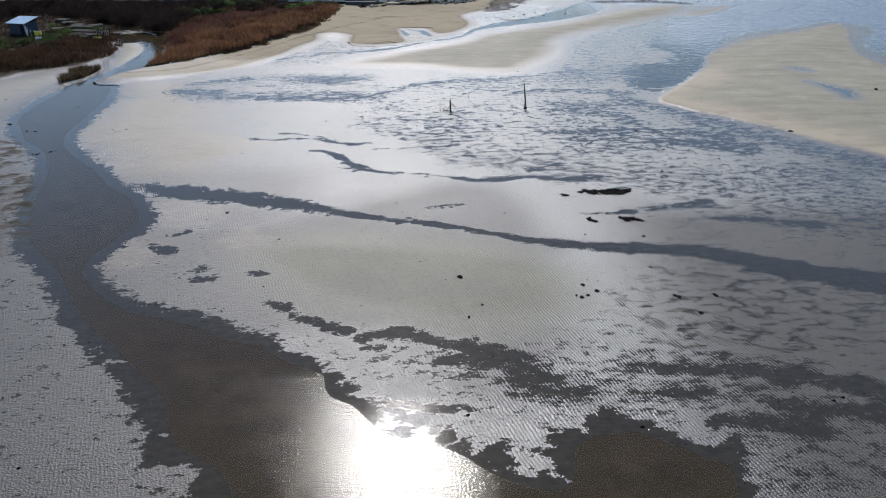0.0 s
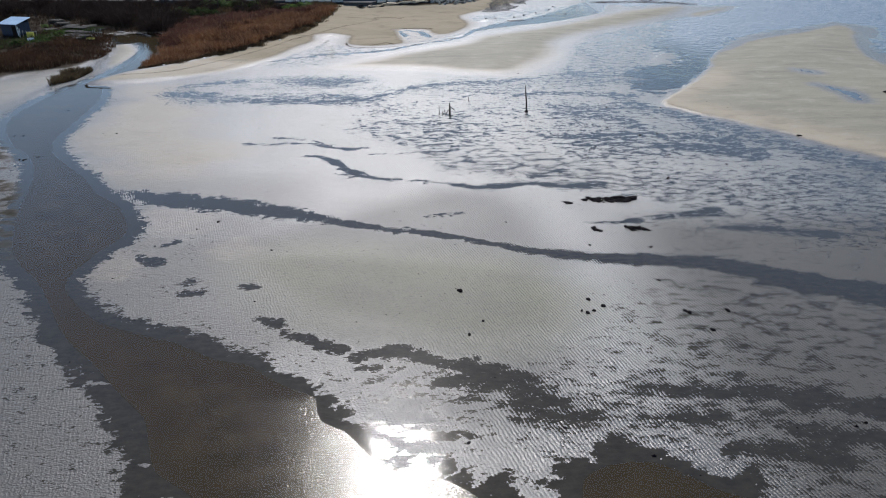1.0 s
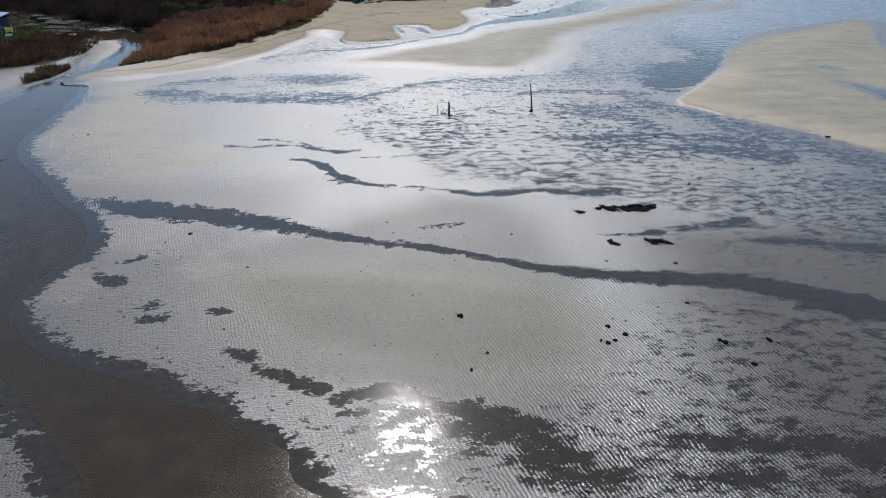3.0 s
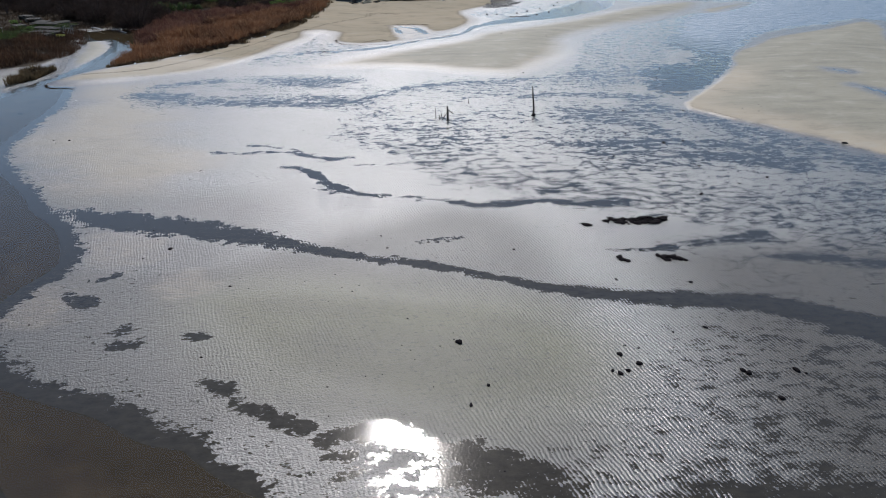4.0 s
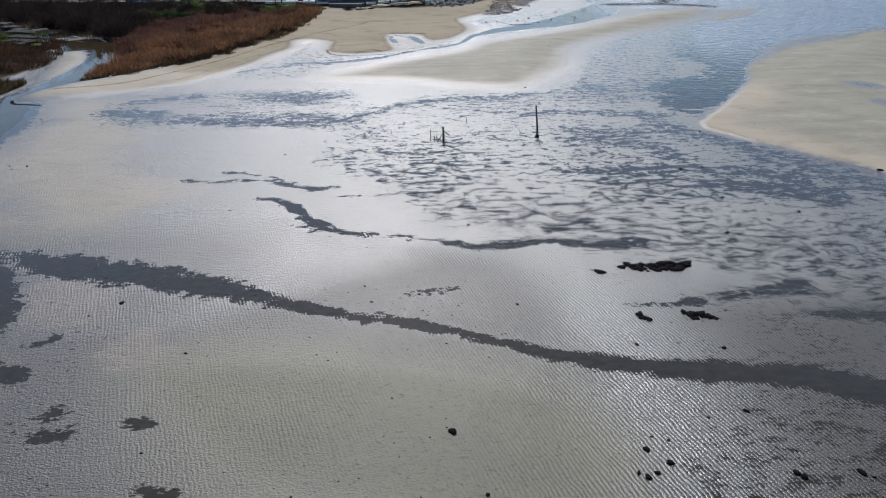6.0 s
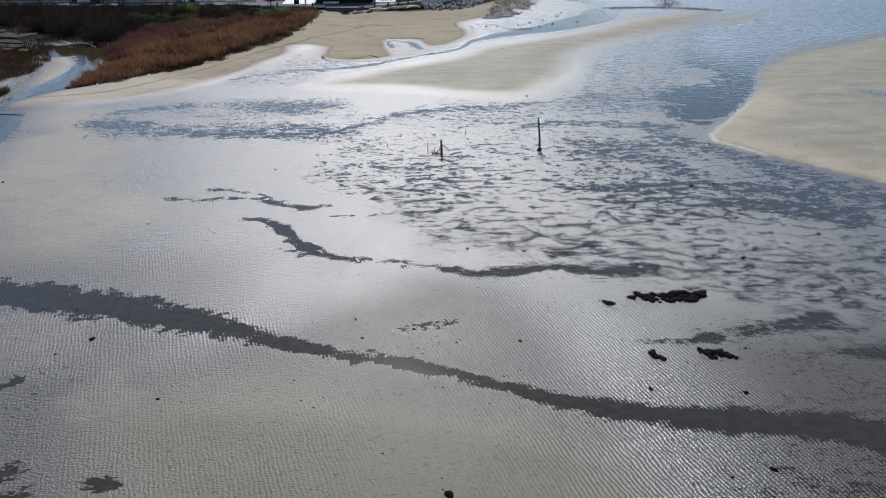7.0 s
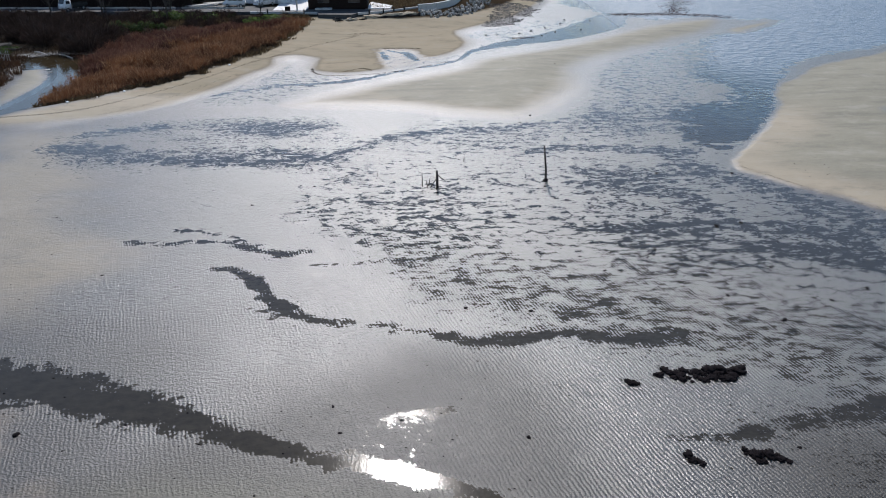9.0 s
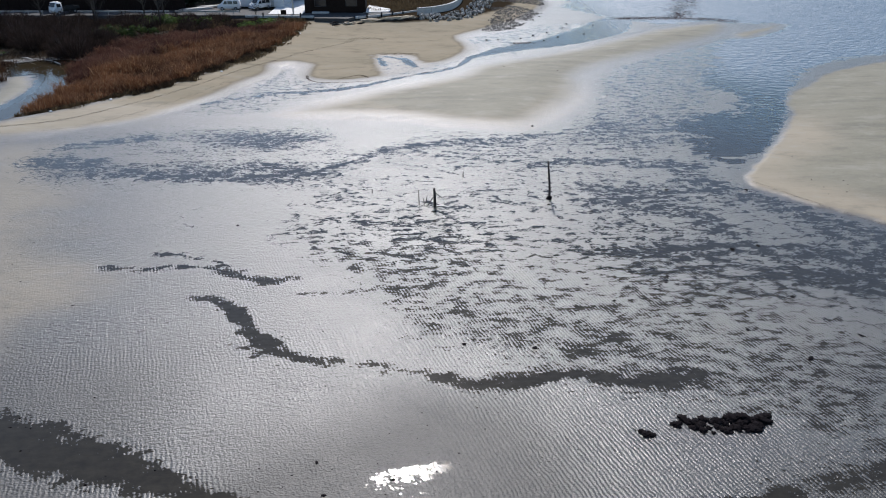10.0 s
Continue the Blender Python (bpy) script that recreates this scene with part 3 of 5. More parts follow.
    for pts in ([(45.2, 84.6, 0.1), (46.2, 82.4, 0.5), (47.0, 80.0, 0.9), (46.6, 77.4, 0.7)], [(46.8, 91.6, 0.5), (47.6, 90.6, 0.5)]):
        d = along(x, y, pts, 5) + 0.4 * ragged + 0.2 * streaks
        pond, dry = np.maximum(pond, ease(d, -0.3, 0.3)), dry * (1 - 0.9 * ease(d, -1.6, -0.2))
    # land
    d = inside(x, y, LAND, 12) + 0.4 * ragged
    m = ease(d, -0.6, 1.5)
    level = level + m * (0.15 + 0.35 * ease(d, 1, 8)) + 0.12 * m * blots
    bank = ease(-x - 20 - (y - 32) * 0.62, 0, 2.5) * ease(y, 36, 48) * ease(y, 66, 62)
    earth = np.maximum(ease(d, -0.2, 1.0), bank * np.clip(0.5 + 0.9 * ragged + 0.5 * streaks, 0, 0.9))
    # the inner flats drain and lose their gloss; banks by the creek carry a brown skin
    dull = np.maximum(ochre, ease(cloud(x * 0.05, y * 0.08, 3, 53) + 0.9 * ease(y, 56, 40) * ease(x, 12, 2), 0.2, 0.9) * 0.8 * ease(y, 62, 54))
    dull = np.maximum(dull, 0.8 * ease(inside(x, y, BEACH, 6), -2.5, 0.5) * ease(y, 96, 106))
    dull = np.maximum(dull, np.maximum(1.15 * ease(x, 9, 17) * ease(y, 50, 44), 0.55 * ease(x, -7, -14) * ease(y, 38, 44) * ease(y, 58, 52)))
    for px, py, r in ((-20.5, 39.5, 2.6), (-19, 46.5, 3.2), (-14, 42, 2.4), (-36, 63, 5), (-33, 70, 6), (-29, 58, 4)):
        tan = np.maximum(tan, 0.75 * ease(np.hypot(x - px, (y - py) * 1.1) / r + 0.5 * ragged, 1.1, 0.4))
    town = ease(y + 0.15 * (x + 20), 148, 156) * ease(d, 1, 6)
    level = blend(level, 0.96 + 0.05 * blots, town)
    zones = np.stack([dry * (1 - 0.3 * np.clip(ragged, 0, 1) * (dry < 0.99)), ochre, ripply, earth], -1)
    # the bed of the creek drops away within its ragged film of water
    bed = np.where(level < 0.012, np.where(clean > -3, 0.012 - 0.03 * ease(clean, 0.45, 0.85) - 0.15 * ease(clean, 0.8, 5), np.where(y < 76, 0.012, level)), level)
    # hollows are a few millimetres deep, not more
    bed = np.where((bed > 0.012) & (earth < 0.5), 0.012 + 0.25 * (np.clip(bed, 0.012, 0.06) - 0.012) + np.maximum(bed - 0.06, 0), bed)
    return bed + 0.16 * np.minimum(swing, 0.02) * ease(level, 0.0, 0.03) * (0.32 * streaks + 0.30 * ragged + 0.50 * small), zones, np.stack([blend(level, -0.03, pond), swing, dull, tan], -1)


def spaced(marks):
    """Places along an axis from (start, end, first step, last step)."""
    out = []
    for a, b, s, e in marks:
        p = a
        while p < b - 1e-6:
            out.append(p)
            p += s + (e - s) * (p - a) / (b - a)
    return np.array(out + [marks[-1][1]])


GX = spaced([(-900, -110, 60, 3), (-110, -24, 1.2, 0.17), (-24, 24, 0.17, 0.17), (24, 90, 0.17, 1.0), (90, 900, 2, 60)])
GY = spaced([(-400, 0, 60, 2), (0, 15, 1.0, 0.3), (15, 62, 0.17, 0.17), (62, 130, 0.17, 0.4), (130, 195, 0.4, 1.0), (195, 1500, 2, 80)])


HEIGHTS = {}


def height_at(x, y):
    """The ground's height at one place, from its own mesh grid."""
    h = HEIGHTS["ground"]
    i, j = min(max(int(np.searchsorted(GX, x)) - 1, 0), len(GX) - 2), min(max(int(np.searchsorted(GY, y)) - 1, 0), len(GY) - 2)
    u, v = (x - GX[i]) / (GX[i + 1] - GX[i]), (y - GY[j]) / (GY[j + 1] - GY[j])
    return float((h[j, i] * (1 - u) + h[j, i + 1] * u) * (1 - v) + (h[j + 1, i] * (1 - u) + h[j + 1, i + 1] * u) * v)


def build_ground():
    gx, gy = np.meshgrid(GX, GY)
    h, zones, lie = shore(gx.ravel(), gy.ravel())
    nx, ny = len(GX), len(GY)
    HEIGHTS["ground"] = h.reshape(ny, nx)
    me = bpy.data.meshes.new("ground")
    me.vertices.add(nx * ny)
    me.vertices.foreach_set("co", np.stack([gx.ravel(), gy.ravel(), h], -1).astype(np.float32).ravel())
    i = (np.arange(ny - 1)[:, None] * nx + np.arange(nx - 1)[None, :]).ravel()
    loops = np.stack([i, i + 1, i + nx + 1, i + nx], -1)
    me.loops.add(loops.size)
    me.loops.foreach_set("vertex_index", loops.ravel().astype(np.int32))
    me.polygons.add(len(loops))
    me.polygons.foreach_set("loop_start", (np.arange(len(loops)) * 4).astype(np.int32))
    me.update(calc_edges=True)
    for name, values in (("zones", zones), ("lie", lie)):
        a = me.attributes.new(name, "FLOAT_COLOR", "POINT")
        a.data.foreach_set("color", values.astype(np.float32).ravel())
    me.shade_smooth()
    me.materials.append(SAND)
    tagged(new("ground", me), "tidal flat of wet rippled sand with pale dry bars", "tidal flat", kind="structure")


build_ground()
bm = bmesh.new()
for co in ((-900, -400, 0), (900, -400, 0), (900, 1500, 0), (-900, 1500, 0)):
    bm.verts.new(co)
bm.faces.new(bm.verts)
tagged(part("water", bm, WATER), "shallow clear tidal water lying in channels and pools", "water", kind="structure")
# ---------------------------------------------------------------- shapes
def box(bm, size, at=(0, 0, 0), turn=0.0, bevel=0.0):
    """A box with its base centre at the given place."""
    got = bmesh.ops.create_cube(bm, size=1, matrix=pose(*at, 0, 0, turn) @ Matrix.Translation((0, 0, size[2] / 2)) @ Matrix.Diagonal((*size, 1)))
    if bevel:
        edges = list({e for v in got["verts"] for e in v.link_edges})
        bmesh.ops.bevel(bm, geom=edges, offset=bevel, segments=2, affect="EDGES", profile=0.6)
    return bm


def boxes(*specs, bevel=0.0):
    bm = bmesh.new()
    for size, at in specs:
        box(bm, size, at, 0, bevel)
    return bm


def tube(bm, points, radii, sides=7):
    """A tapered round limb through the points."""
    rings = []
    for i, (p, r) in enumerate(zip(points, radii)):
        p = Vector(p)
        way = Vector(points[min(i + 1, len(points) - 1)]) - Vector(points[max(i - 1, 0)])
        side = way.cross(Vector((0.31, 0.9, 0.2))).normalized()
        up = way.cross(side).normalized()
        rings.append([bm.verts.new(p + r * (math.cos(a) * side + math.sin(a) * up)) for a in (2 * math.pi * j / sides for j in range(sides))])
    for a, b in zip(rings, rings[1:]):
        for j in range(sides):
            bm.faces.new((a[j], a[(j + 1) % sides], b[(j + 1) % sides], b[j]))
    bm.faces.new(rings[0][::-1])
    bm.faces.new(rings[-1])
    return bm


def lump(rng, size, rough=0.3, detail=2, freq=1.6, flat_base=True):
    """An uneven stone."""
    bm = bmesh.new()
    bmesh.ops.create_icosphere(bm, subdivisions=detail, radius=1)
    shift = Vector((rng.uniform(-50, 50), rng.uniform(-50, 50), rng.uniform(-50, 50)))
    for v in bm.verts:
        d = 1 + rough * (noise.noise(v.co * freq + shift) + 0.5 * noise.noise(v.co * freq * 2.7 + shift))
        v.co = Vector((v.co.x * d * size[0], v.co.y * d * size[1], v.co.z * d * size[2]))
        if flat_base and v.co.z < -0.45 * size[2]:
            v.co.z = -0.45 * size[2]
    return bm


def empty(name, at=(0, 0, 0), turn=0.0):
    ob = new(name)
    ob.empty_display_size = 0.2
    ob.matrix_basis = pose(*at, 0, 0, turn)
    return ob


def on_ground(x, y, sink=0.0):
    return (x, y, height_at(x, y) - sink)


# ---------------------------------------------------------------- things on the flat
rng = random.Random(4)


def weed_rock(size):
    bm = lump(rng, size, 1.0, 3, 3.6)
    return part("rock", bm, WEED_ROCK, smooth=True)


def rock_row():
    """Dark weed-grown rocks that lie in broken rows."""
    kinds = [weed_rock((0.34, 0.26, 0.15)), weed_rock((0.26, 0.28, 0.12)), weed_rock((0.42, 0.25, 0.17)), weed_rock((0.2, 0.18, 0.10))]
    for k in kinds:
        tagged(k, "black rock overgrown with oysters and weed on wet sand", "rock", "weed-grown rocks in a row")
    first = set()
    for x0, y0, x1, y1, n in ((10.8, 50.25, 14.9, 50.45, 25), (11.4, 49.75, 14.3, 50.0, 15), (9.25, 49.75, 9.85, 49.45, 4),
                              (12.7, 45.25, 14.4, 44.75, 11), (12.9, 44.95, 14.2, 44.65, 6), (10.45, 45.05, 11.1, 44.75, 4)):
        for i in range(n):
            t = (i + rng.uniform(0.1, 0.9)) / n
            x, y = x0 + (x1 - x0) * t, y0 + (y1 - y0) * t + rng.uniform(-0.22, 0.22)
            k = rng.randrange(4)
            s = rng.uniform(0.35, 0.8) * (1.1 if x > 13.2 and y > 49 else 0.9)
            m = pose(*on_ground(x, y, -0.02), 0, 0, rng.uniform(0, 360))
            ob = kinds[k] if k not in first else copy_thing(kinds[k], m)
            first.add(k)
            ob.matrix_basis = m @ Matrix.Diagonal((s, s, s * rng.uniform(0.5, 0.85), 1))


rock_row()


def stones():
    """Single dark stones on the sand: x, y, breadth."""
    places = ((1.0, 36.6, 0.30), (2.2, 33.4, 0.16), (1.4, 32.1, 0.20), (8.4, 35.6, 0.24), (9.1, 34.9, 0.26), (7.8, 34.4, 0.18), (8.1, 34.2, 0.24), (8.5, 34.4, 0.2),
              (8.8, 36.3, 0.11), (9.4, 36.1, 0.11), (11.4, 37.4, 0.12), (13.1, 37.8, 0.22), (13.6, 34.4, 0.24), (13.8, 34.2, 0.26), (16.0, 34.4, 0.30), (14.5, 32.5, 0.24),
              (13.8, 42.2, 0.2), (9.8, 42.5, 0.2), (-16.1, 46.3, 0.24), (4.5, 46.1, 0.17), (-3.6, 48.0, 0.15), (5.7, 55.5, 0.22), (2.3, 55.8, 0.18), (8.5, 57.4, 0.3))
    far = ((19.2, 65.9, 0.5), (9.9, 91.6, 0.5), (8.6, 89.2, 0.45), (15.8, 114.6, 0.4), (9.3, 117.2, 0.35), (-18.4, 59.4, 0.26), (18.0, 75.6, 0.4), (19.5, 102.9, 0.4),
           (28.2, 120.5, 0.4), (23.9, 75.6, 0.4), (2.5, 78.8, 0.3), (34.4, 65.4, 0.7), (51.3, 80.5, 0.9), (53.6, 82.0, 0.8), (-44.9, 68.6, 0.6), (-41.9, 66.3, 0.5), (-41.0, 66.3, 0.55), (-41.0, 75.3, 0.6), (-37.6, 59.4, 0.32), (-37.2, 59.3, 0.38), (-37.1, 59.5, 0.3), (-36.3, 60.1, 0.45), (-36.0, 60.4, 0.35), (-50.6, 78.0, 0.4),
           (14.2, 62.5, 0.35), (20.3, 60.2, 0.45), (22.0, 56.5, 0.4), (10.5, 59.8, 0.35), (16.6, 57.0, 0.4), (-5.5, 66.5, 0.2), (-9.6, 78.0, 0.25),
           (9.2, 70.6, 0.3), (10.1, 70.2, 0.25), (11.6, 71.6, 0.3), (12.4, 70.9, 0.25), (13.4, 61.4, 0.35), (13.9, 61.8, 0.3), (14.5, 61.6, 0.3), (21.0, 66.4, 0.4), (6.6, 59.2, 0.25), (24.6, 57.8, 0.4), (18.6, 54.6, 0.3), (3.0, 60.6, 0.25))
    kinds = []
    for size in ((1, 0.75, 0.55), (0.8, 0.9, 0.6), (1, 0.6, 0.5)):
        k = part("stone", lump(rng, [0.5 * s for s in size], 0.4, 2, 1.9), WEED_ROCK, smooth=True)
        kinds.append(tagged(k, "small dark stone lying on wet sand", "stone", "scattered stones"))
    used = set()
    for i, (x, y, b) in enumerate(places + far):
        k = i % 3
        m = pose(*on_ground(x, y, -0.06 * b), 0, 0, rng.uniform(0, 360))
        ob = copy_thing(kinds[k], m) if k in used else kinds[k]
        used.add(k)
        ob.matrix_basis = m @ Matrix.Diagonal((1.3 * b, 1.3 * b, 1.1 * b, 1) if y < 56 else (0.72 * b, 0.55 * b, 0.42 * b, 1))


stones()


def tall_pole():
    base = empty("mooring_pole", on_ground(9.0, 73.9))
    tagged(base, "tall thin weathered wooden pole standing in wet sand", "pole")
    bm = bmesh.new()
    tube(bm, [(0, 0, -0.3), (-0.02, 0, 0.8), (-0.12, 0.02, 1.7), (-0.26, 0.03, 2.85)], (0.085, 0.08, 0.075, 0.06), 8)
    part("pole", bm, DARK_WOOD, base, smooth=True)
    part("footing", lump(rng, (0.2, 0.18, 0.3), 0.4), WEED_ROCK, base, "lump of weed and oysters", True)


def broken_post():
    base = empty("broken_post", on_ground(0.75, 72.6))
    tagged(base, "thick rotten wooden post with leaning braces on the flat", "post")
    bm = tube(bmesh.new(), [(0, 0, -0.3), (0.0, 0, 0.7), (-0.04, 0, 1.38)], (0.11, 0.095, 0.08), 9)
    part("post", bm, DARK_WOOD, base, smooth=True)
    for pts in (((-0.55, 0.1, -0.1), (-0.3, 0.08, 0.35), (-0.05, 0.03, 0.75)), ((0.55, 0.15, 0.55), (0.3, 0.1, 0.75), (0.0, 0.03, 1.05)), ((0.1, -0.35, -0.1), (0.2, -0.3, 0.12), (0.35, -0.28, 0.1))):
        part("brace", tube(bmesh.new(), pts, (0.045, 0.04, 0.035), 6), DARK_WOOD, base, smooth=True)


def stake(x, y, high, lean):
    bm = tube(bmesh.new(), [(0, 0, -0.2), (lean * 0.5, 0, high * 0.5), (lean * 0.7, 0.02, high)], (0.045, 0.04, 0.03), 6)
    ob = part("stake", bm, DARK_WOOD, smooth=True)
    ob.matrix_basis = pose(*on_ground(x, y))
    tagged(ob, "short dark wooden stake stuck in wet sand", "stake", "stakes by the broken post")


tall_pole()
broken_post()
for spec in ((-0.35, 72.9, 1.1, -0.05), (0.05, 73.1, 0.55, 0.22), (0.02, 73.1, 0.4, -0.1), (0.0, 72.7, 0.22, 0.0), (-3.9, 75.0, 0.3, 0.05), (2.9, 78.3, 0.45, 0.03)):
    stake(*spec)


def grit():
    """Countless dark shells and pebbles strewn over the flat."""
    v, f = [], []
    r = random.Random(17)
    for i in range(2600):
        x, y = r.uniform(-34, 32), 17 + 75 * r.random() ** 1.3
        z = height_at(x, y)
        if z < 0.004 or r.random() > 0.35 + 1.3 * float(cloud(np.array([x * 0.15]), np.array([y * 0.2]), 3, 77)[0]):
            continue
        s, a, k = r.uniform(0.02, 0.06) * (1.9 if r.random() < 0.08 else 1), r.uniform(0, 6.283), len(v)
        for j in range(5):
            q = s * r.uniform(0.7, 1.3)
            v.append((x + 1.3 * q * math.cos(a + 1.2566 * j), y + q * math.sin(a + 1.2566 * j), z - 0.01))
        v.append((x, y, z + s * r.uniform(0.5, 0.9)))
        f += [(k + j, k + (j + 1) % 5, k + 5) for j in range(5)]
    tagged(mesh_object("shell_grit", v, f, WEED_ROCK, smooth=False), "tiny dark shells and pebbles strewn over wet sand", "shells", kind="stuff")


grit()
# ---------------------------------------------------------------- growth along the shore
def leafage(name, colors, rough=0.8, scale=0.5):
    k = Nodes(name)
    isle = k.n.new("ShaderNodeNewGeometry").outputs["Random Per Island"]
    patch = k.noise(k.where(), scale, 4.0, 0.6)
    a, b, c = colors
    color = k.mix(k.range(patch, 0.35, 0.65), a, b)
    color = k.mix(k.range(isle, 0.55, 1.0, 0, 0.8), color, c)
    k.done(color, rough, spec=0.2)
    thin, m = k.n.new("ShaderNodeBsdfTranslucent"), k.n.new("ShaderNodeMixShader")
    k.put(thin.inputs["Color"], color)
    m.inputs[0].default_value = 0.45
    k.l.new(k.bsdf.outputs[0], m.inputs[1])
    k.l.new(thin.outputs[0], m.inputs[2])
    k.l.new(m.outputs[0], k.out.inputs["Surface"])
    return k.mat


REED = leafage("dead_reed", ((0.070, 0.033, 0.020), (0.190, 0.086, 0.042), (0.36, 0.225, 0.13)), 0.9, 0.22)
REED_DARK = leafage("dead_maroon_reed", ((0.040, 0.018, 0.016), (0.115, 0.052, 0.036), (0.26, 0.155, 0.105)), 0.9, 0.2)
BANK_WEED = leafage("brown_bank_weed", ((0.022, 0.014, 0.010), (0.060, 0.030, 0.018), (0.115, 0.078, 0.046)), 0.9, 0.22)
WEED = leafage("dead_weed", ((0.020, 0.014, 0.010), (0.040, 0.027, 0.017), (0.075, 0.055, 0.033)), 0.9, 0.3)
STRAW = leafage("dry_grass", ((0.05, 0.036, 0.02), (0.095, 0.07, 0.04), (0.16, 0.12, 0.07)), 0.9)
TWIG = leafage("bare_twig", ((0.012, 0.009, 0.008), (0.025, 0.018, 0.016), (0.060, 0.044, 0.038)), 0.9)
LEAF = leafage("evergreen_leaf", ((0.022, 0.040, 0.012), (0.045, 0.075, 0.020), (0.09, 0.12, 0.035)), 0.6)
LEAF_BRIGHT = leafage("fresh_leaf", ((0.05, 0.10, 0.02), (0.09, 0.15, 0.03), (0.14, 0.20, 0.05)), 0.6)
NEEDLE = leafage("dark_needles", ((0.010, 0.016, 0.009), (0.018, 0.027, 0.013), (0.035, 0.045, 0.022)), 0.7)
BARK = plain("bark", (0.030, 0.024, 0.020), (0.085, 0.070, 0.058), 0.9, 9, 0.03)


def blades(xy, z, high, wide, lean, seed, clump=0.0):
    """Tapered upright blades, one island each, as arrays of corners and faces."""
    r = np.random.default_rng(seed)
    n = len(xy)
    a, b = r.uniform(0, 6.283, n), r.uniform(0, 6.283, n)
    hh, ww = r.uniform(high[0], high[1], n), r.uniform(0.6, 1.2, n) * wide
    if clump:
        hh = hh * np.clip(1 + clump * (cloud(xy[:, 0] * 0.3, xy[:, 1] * 0.5, 4, seed) * 1.3), 0.25, 1.9)
    ll = r.uniform(0.1, 1.0, n) * lean * hh
    side = np.stack([np.cos(a), np.sin(a), np.zeros(n)], -1) * ww[:, None]
    foot = np.concatenate([xy, z[:, None]], -1)
    mid = foot + np.stack([np.cos(b) * ll * 0.3, np.sin(b) * ll * 0.3, hh * 0.6], -1)
    tip = foot + np.stack([np.cos(b) * ll, np.sin(b) * ll, hh], -1)
    v = np.stack([foot - side * 0.5, foot + side * 0.5, mid + side * 0.8, mid - side * 0.8, tip], 1).reshape(-1, 3)
    i = np.arange(n) * 5
    quads = np.stack([i, i + 1, i + 2, i + 3], -1).tolist()
    tris = np.stack([i + 3, i + 2, i + 4], -1).tolist()
    return v, quads + tris


def scatter(outline, count, seed, edge=0.0, lo=-1.0, wild=1.3):
    """Random places within an outline."""
    r = np.random.default_rng(seed)
    o = np.array(outline)
    got = np.zeros((0, 2))
    while len(got) < count:
        p = r.uniform(o.min(0), o.max(0), (count, 2))
        d = inside(p[:, 0], p[:, 1], outline, 6, 4)
        got = np.concatenate([got, p[d + wild * cloud(p[:, 0] * 0.6, p[:, 1] * 0.6, 3, 5) > edge]])
    return got[:count]


REEDS = [(-40.4, 94.4), (-38.6, 96), (-36.4, 99.2), (-32.4, 102.6), (-28.6, 110.4), (-26.2, 118), (-23.2, 126), (-22.2, 134), (-21.2, 148), (-24.5, 146.5), (-27, 139),
         (-31, 131.5), (-35.5, 125.6), (-38.6, 119), (-40.4, 112), (-41, 98)]
REEDS_BACK = [(-41.5, 106), (-40, 112.5), (-38, 119), (-35, 125.6), (-30.4, 131.2), (-26, 138.6), (-24, 146), (-28, 145), (-31, 141.8), (-37, 139.3), (-41, 136.8), (-46, 129), (-46.5, 121)]


def field(name, outline, count, high, wide, lean, material, label, category, seed, edge=0.0):
    xy = scatter(outline, count, seed, edge)
    z = shore(xy[:, 0], xy[:, 1])[0] - 0.05
    v, f = blades(xy, z, high, wide, lean, seed, 0.8)
    tagged(mesh_object(name, v, f, material, smooth=False), label, category, kind="stuff")


field("reed_bed", REEDS, 46000, (0.3, 1.2), 0.034, 1.0, REED, "dense bed of dead orange-brown reeds above the beach", "reeds", 61)
field("reed_bed", REEDS_BACK, 36000, (0.3, 1.0), 0.034, 1.0, REED_DARK, "dense bed of dead maroon reeds behind the taller ones", "reeds", 67)
# low dark blades put the shade at the reeds' front edge into colour
field("reed_foot", [(-40.6, 93.4), (-38, 95.2), (-35.6, 98.2), (-31.6, 101.6), (-27.6, 109.6), (-25.2, 117.4), (-22.2, 125.6), (-23.6, 127), (-27, 118.6), (-29.6, 110.8), (-33.4, 103.4), (-38, 98)], 9000, (0.1, 0.45), 0.05, 1.2, WEED, "low dark weeds added as the shaded foot of the reeds", "weeds", 69)
field("grass_fringe", [(-40, 93.6), (-33.5, 99.2), (-27.6, 108.4), (-22.2, 123.5), (-20.6, 148), (-21.6, 149), (-23.2, 126), (-28.2, 110), (-34.5, 100.8), (-41, 95)], 3500, (0.15, 0.5), 0.05, 0.8, STRAW,
      "dry straw-coloured grass along the edge of the reeds", "grass", 62)
field("reed_bank", [(-66, 82), (-57, 92), (-50.5, 97.5), (-49.2, 103), (-51.2, 110), (-54.8, 117), (-57, 120), (-60, 113), (-63, 104), (-72, 101), (-85, 96), (-80, 82)], 30000, (0.2, 0.8), 0.05, 0.9, BANK_WEED,
      "low dead reddish-brown reeds and weeds on the creek bank", "reeds", 63)
field("grass_tuft", [(-48.4, 85.4), (-49.6, 88), (-49.2, 92), (-47.4, 94), (-46.6, 91.5), (-46.9, 88), (-47.4, 85.6)], 3200, (0.35, 0.95), 0.045, 0.8, STRAW, "clump of dry olive grass on sand beside the creek", "grass", 64)
field("waste_grass", [(-13, 161), (-8.5, 158.5), (-4, 162), (1, 170), (2, 184), (-14, 184)], 9000, (0.1, 0.45), 0.05, 0.8, STRAW, "dry yellow-brown grass on waste ground behind the seawall", "grass", 65)
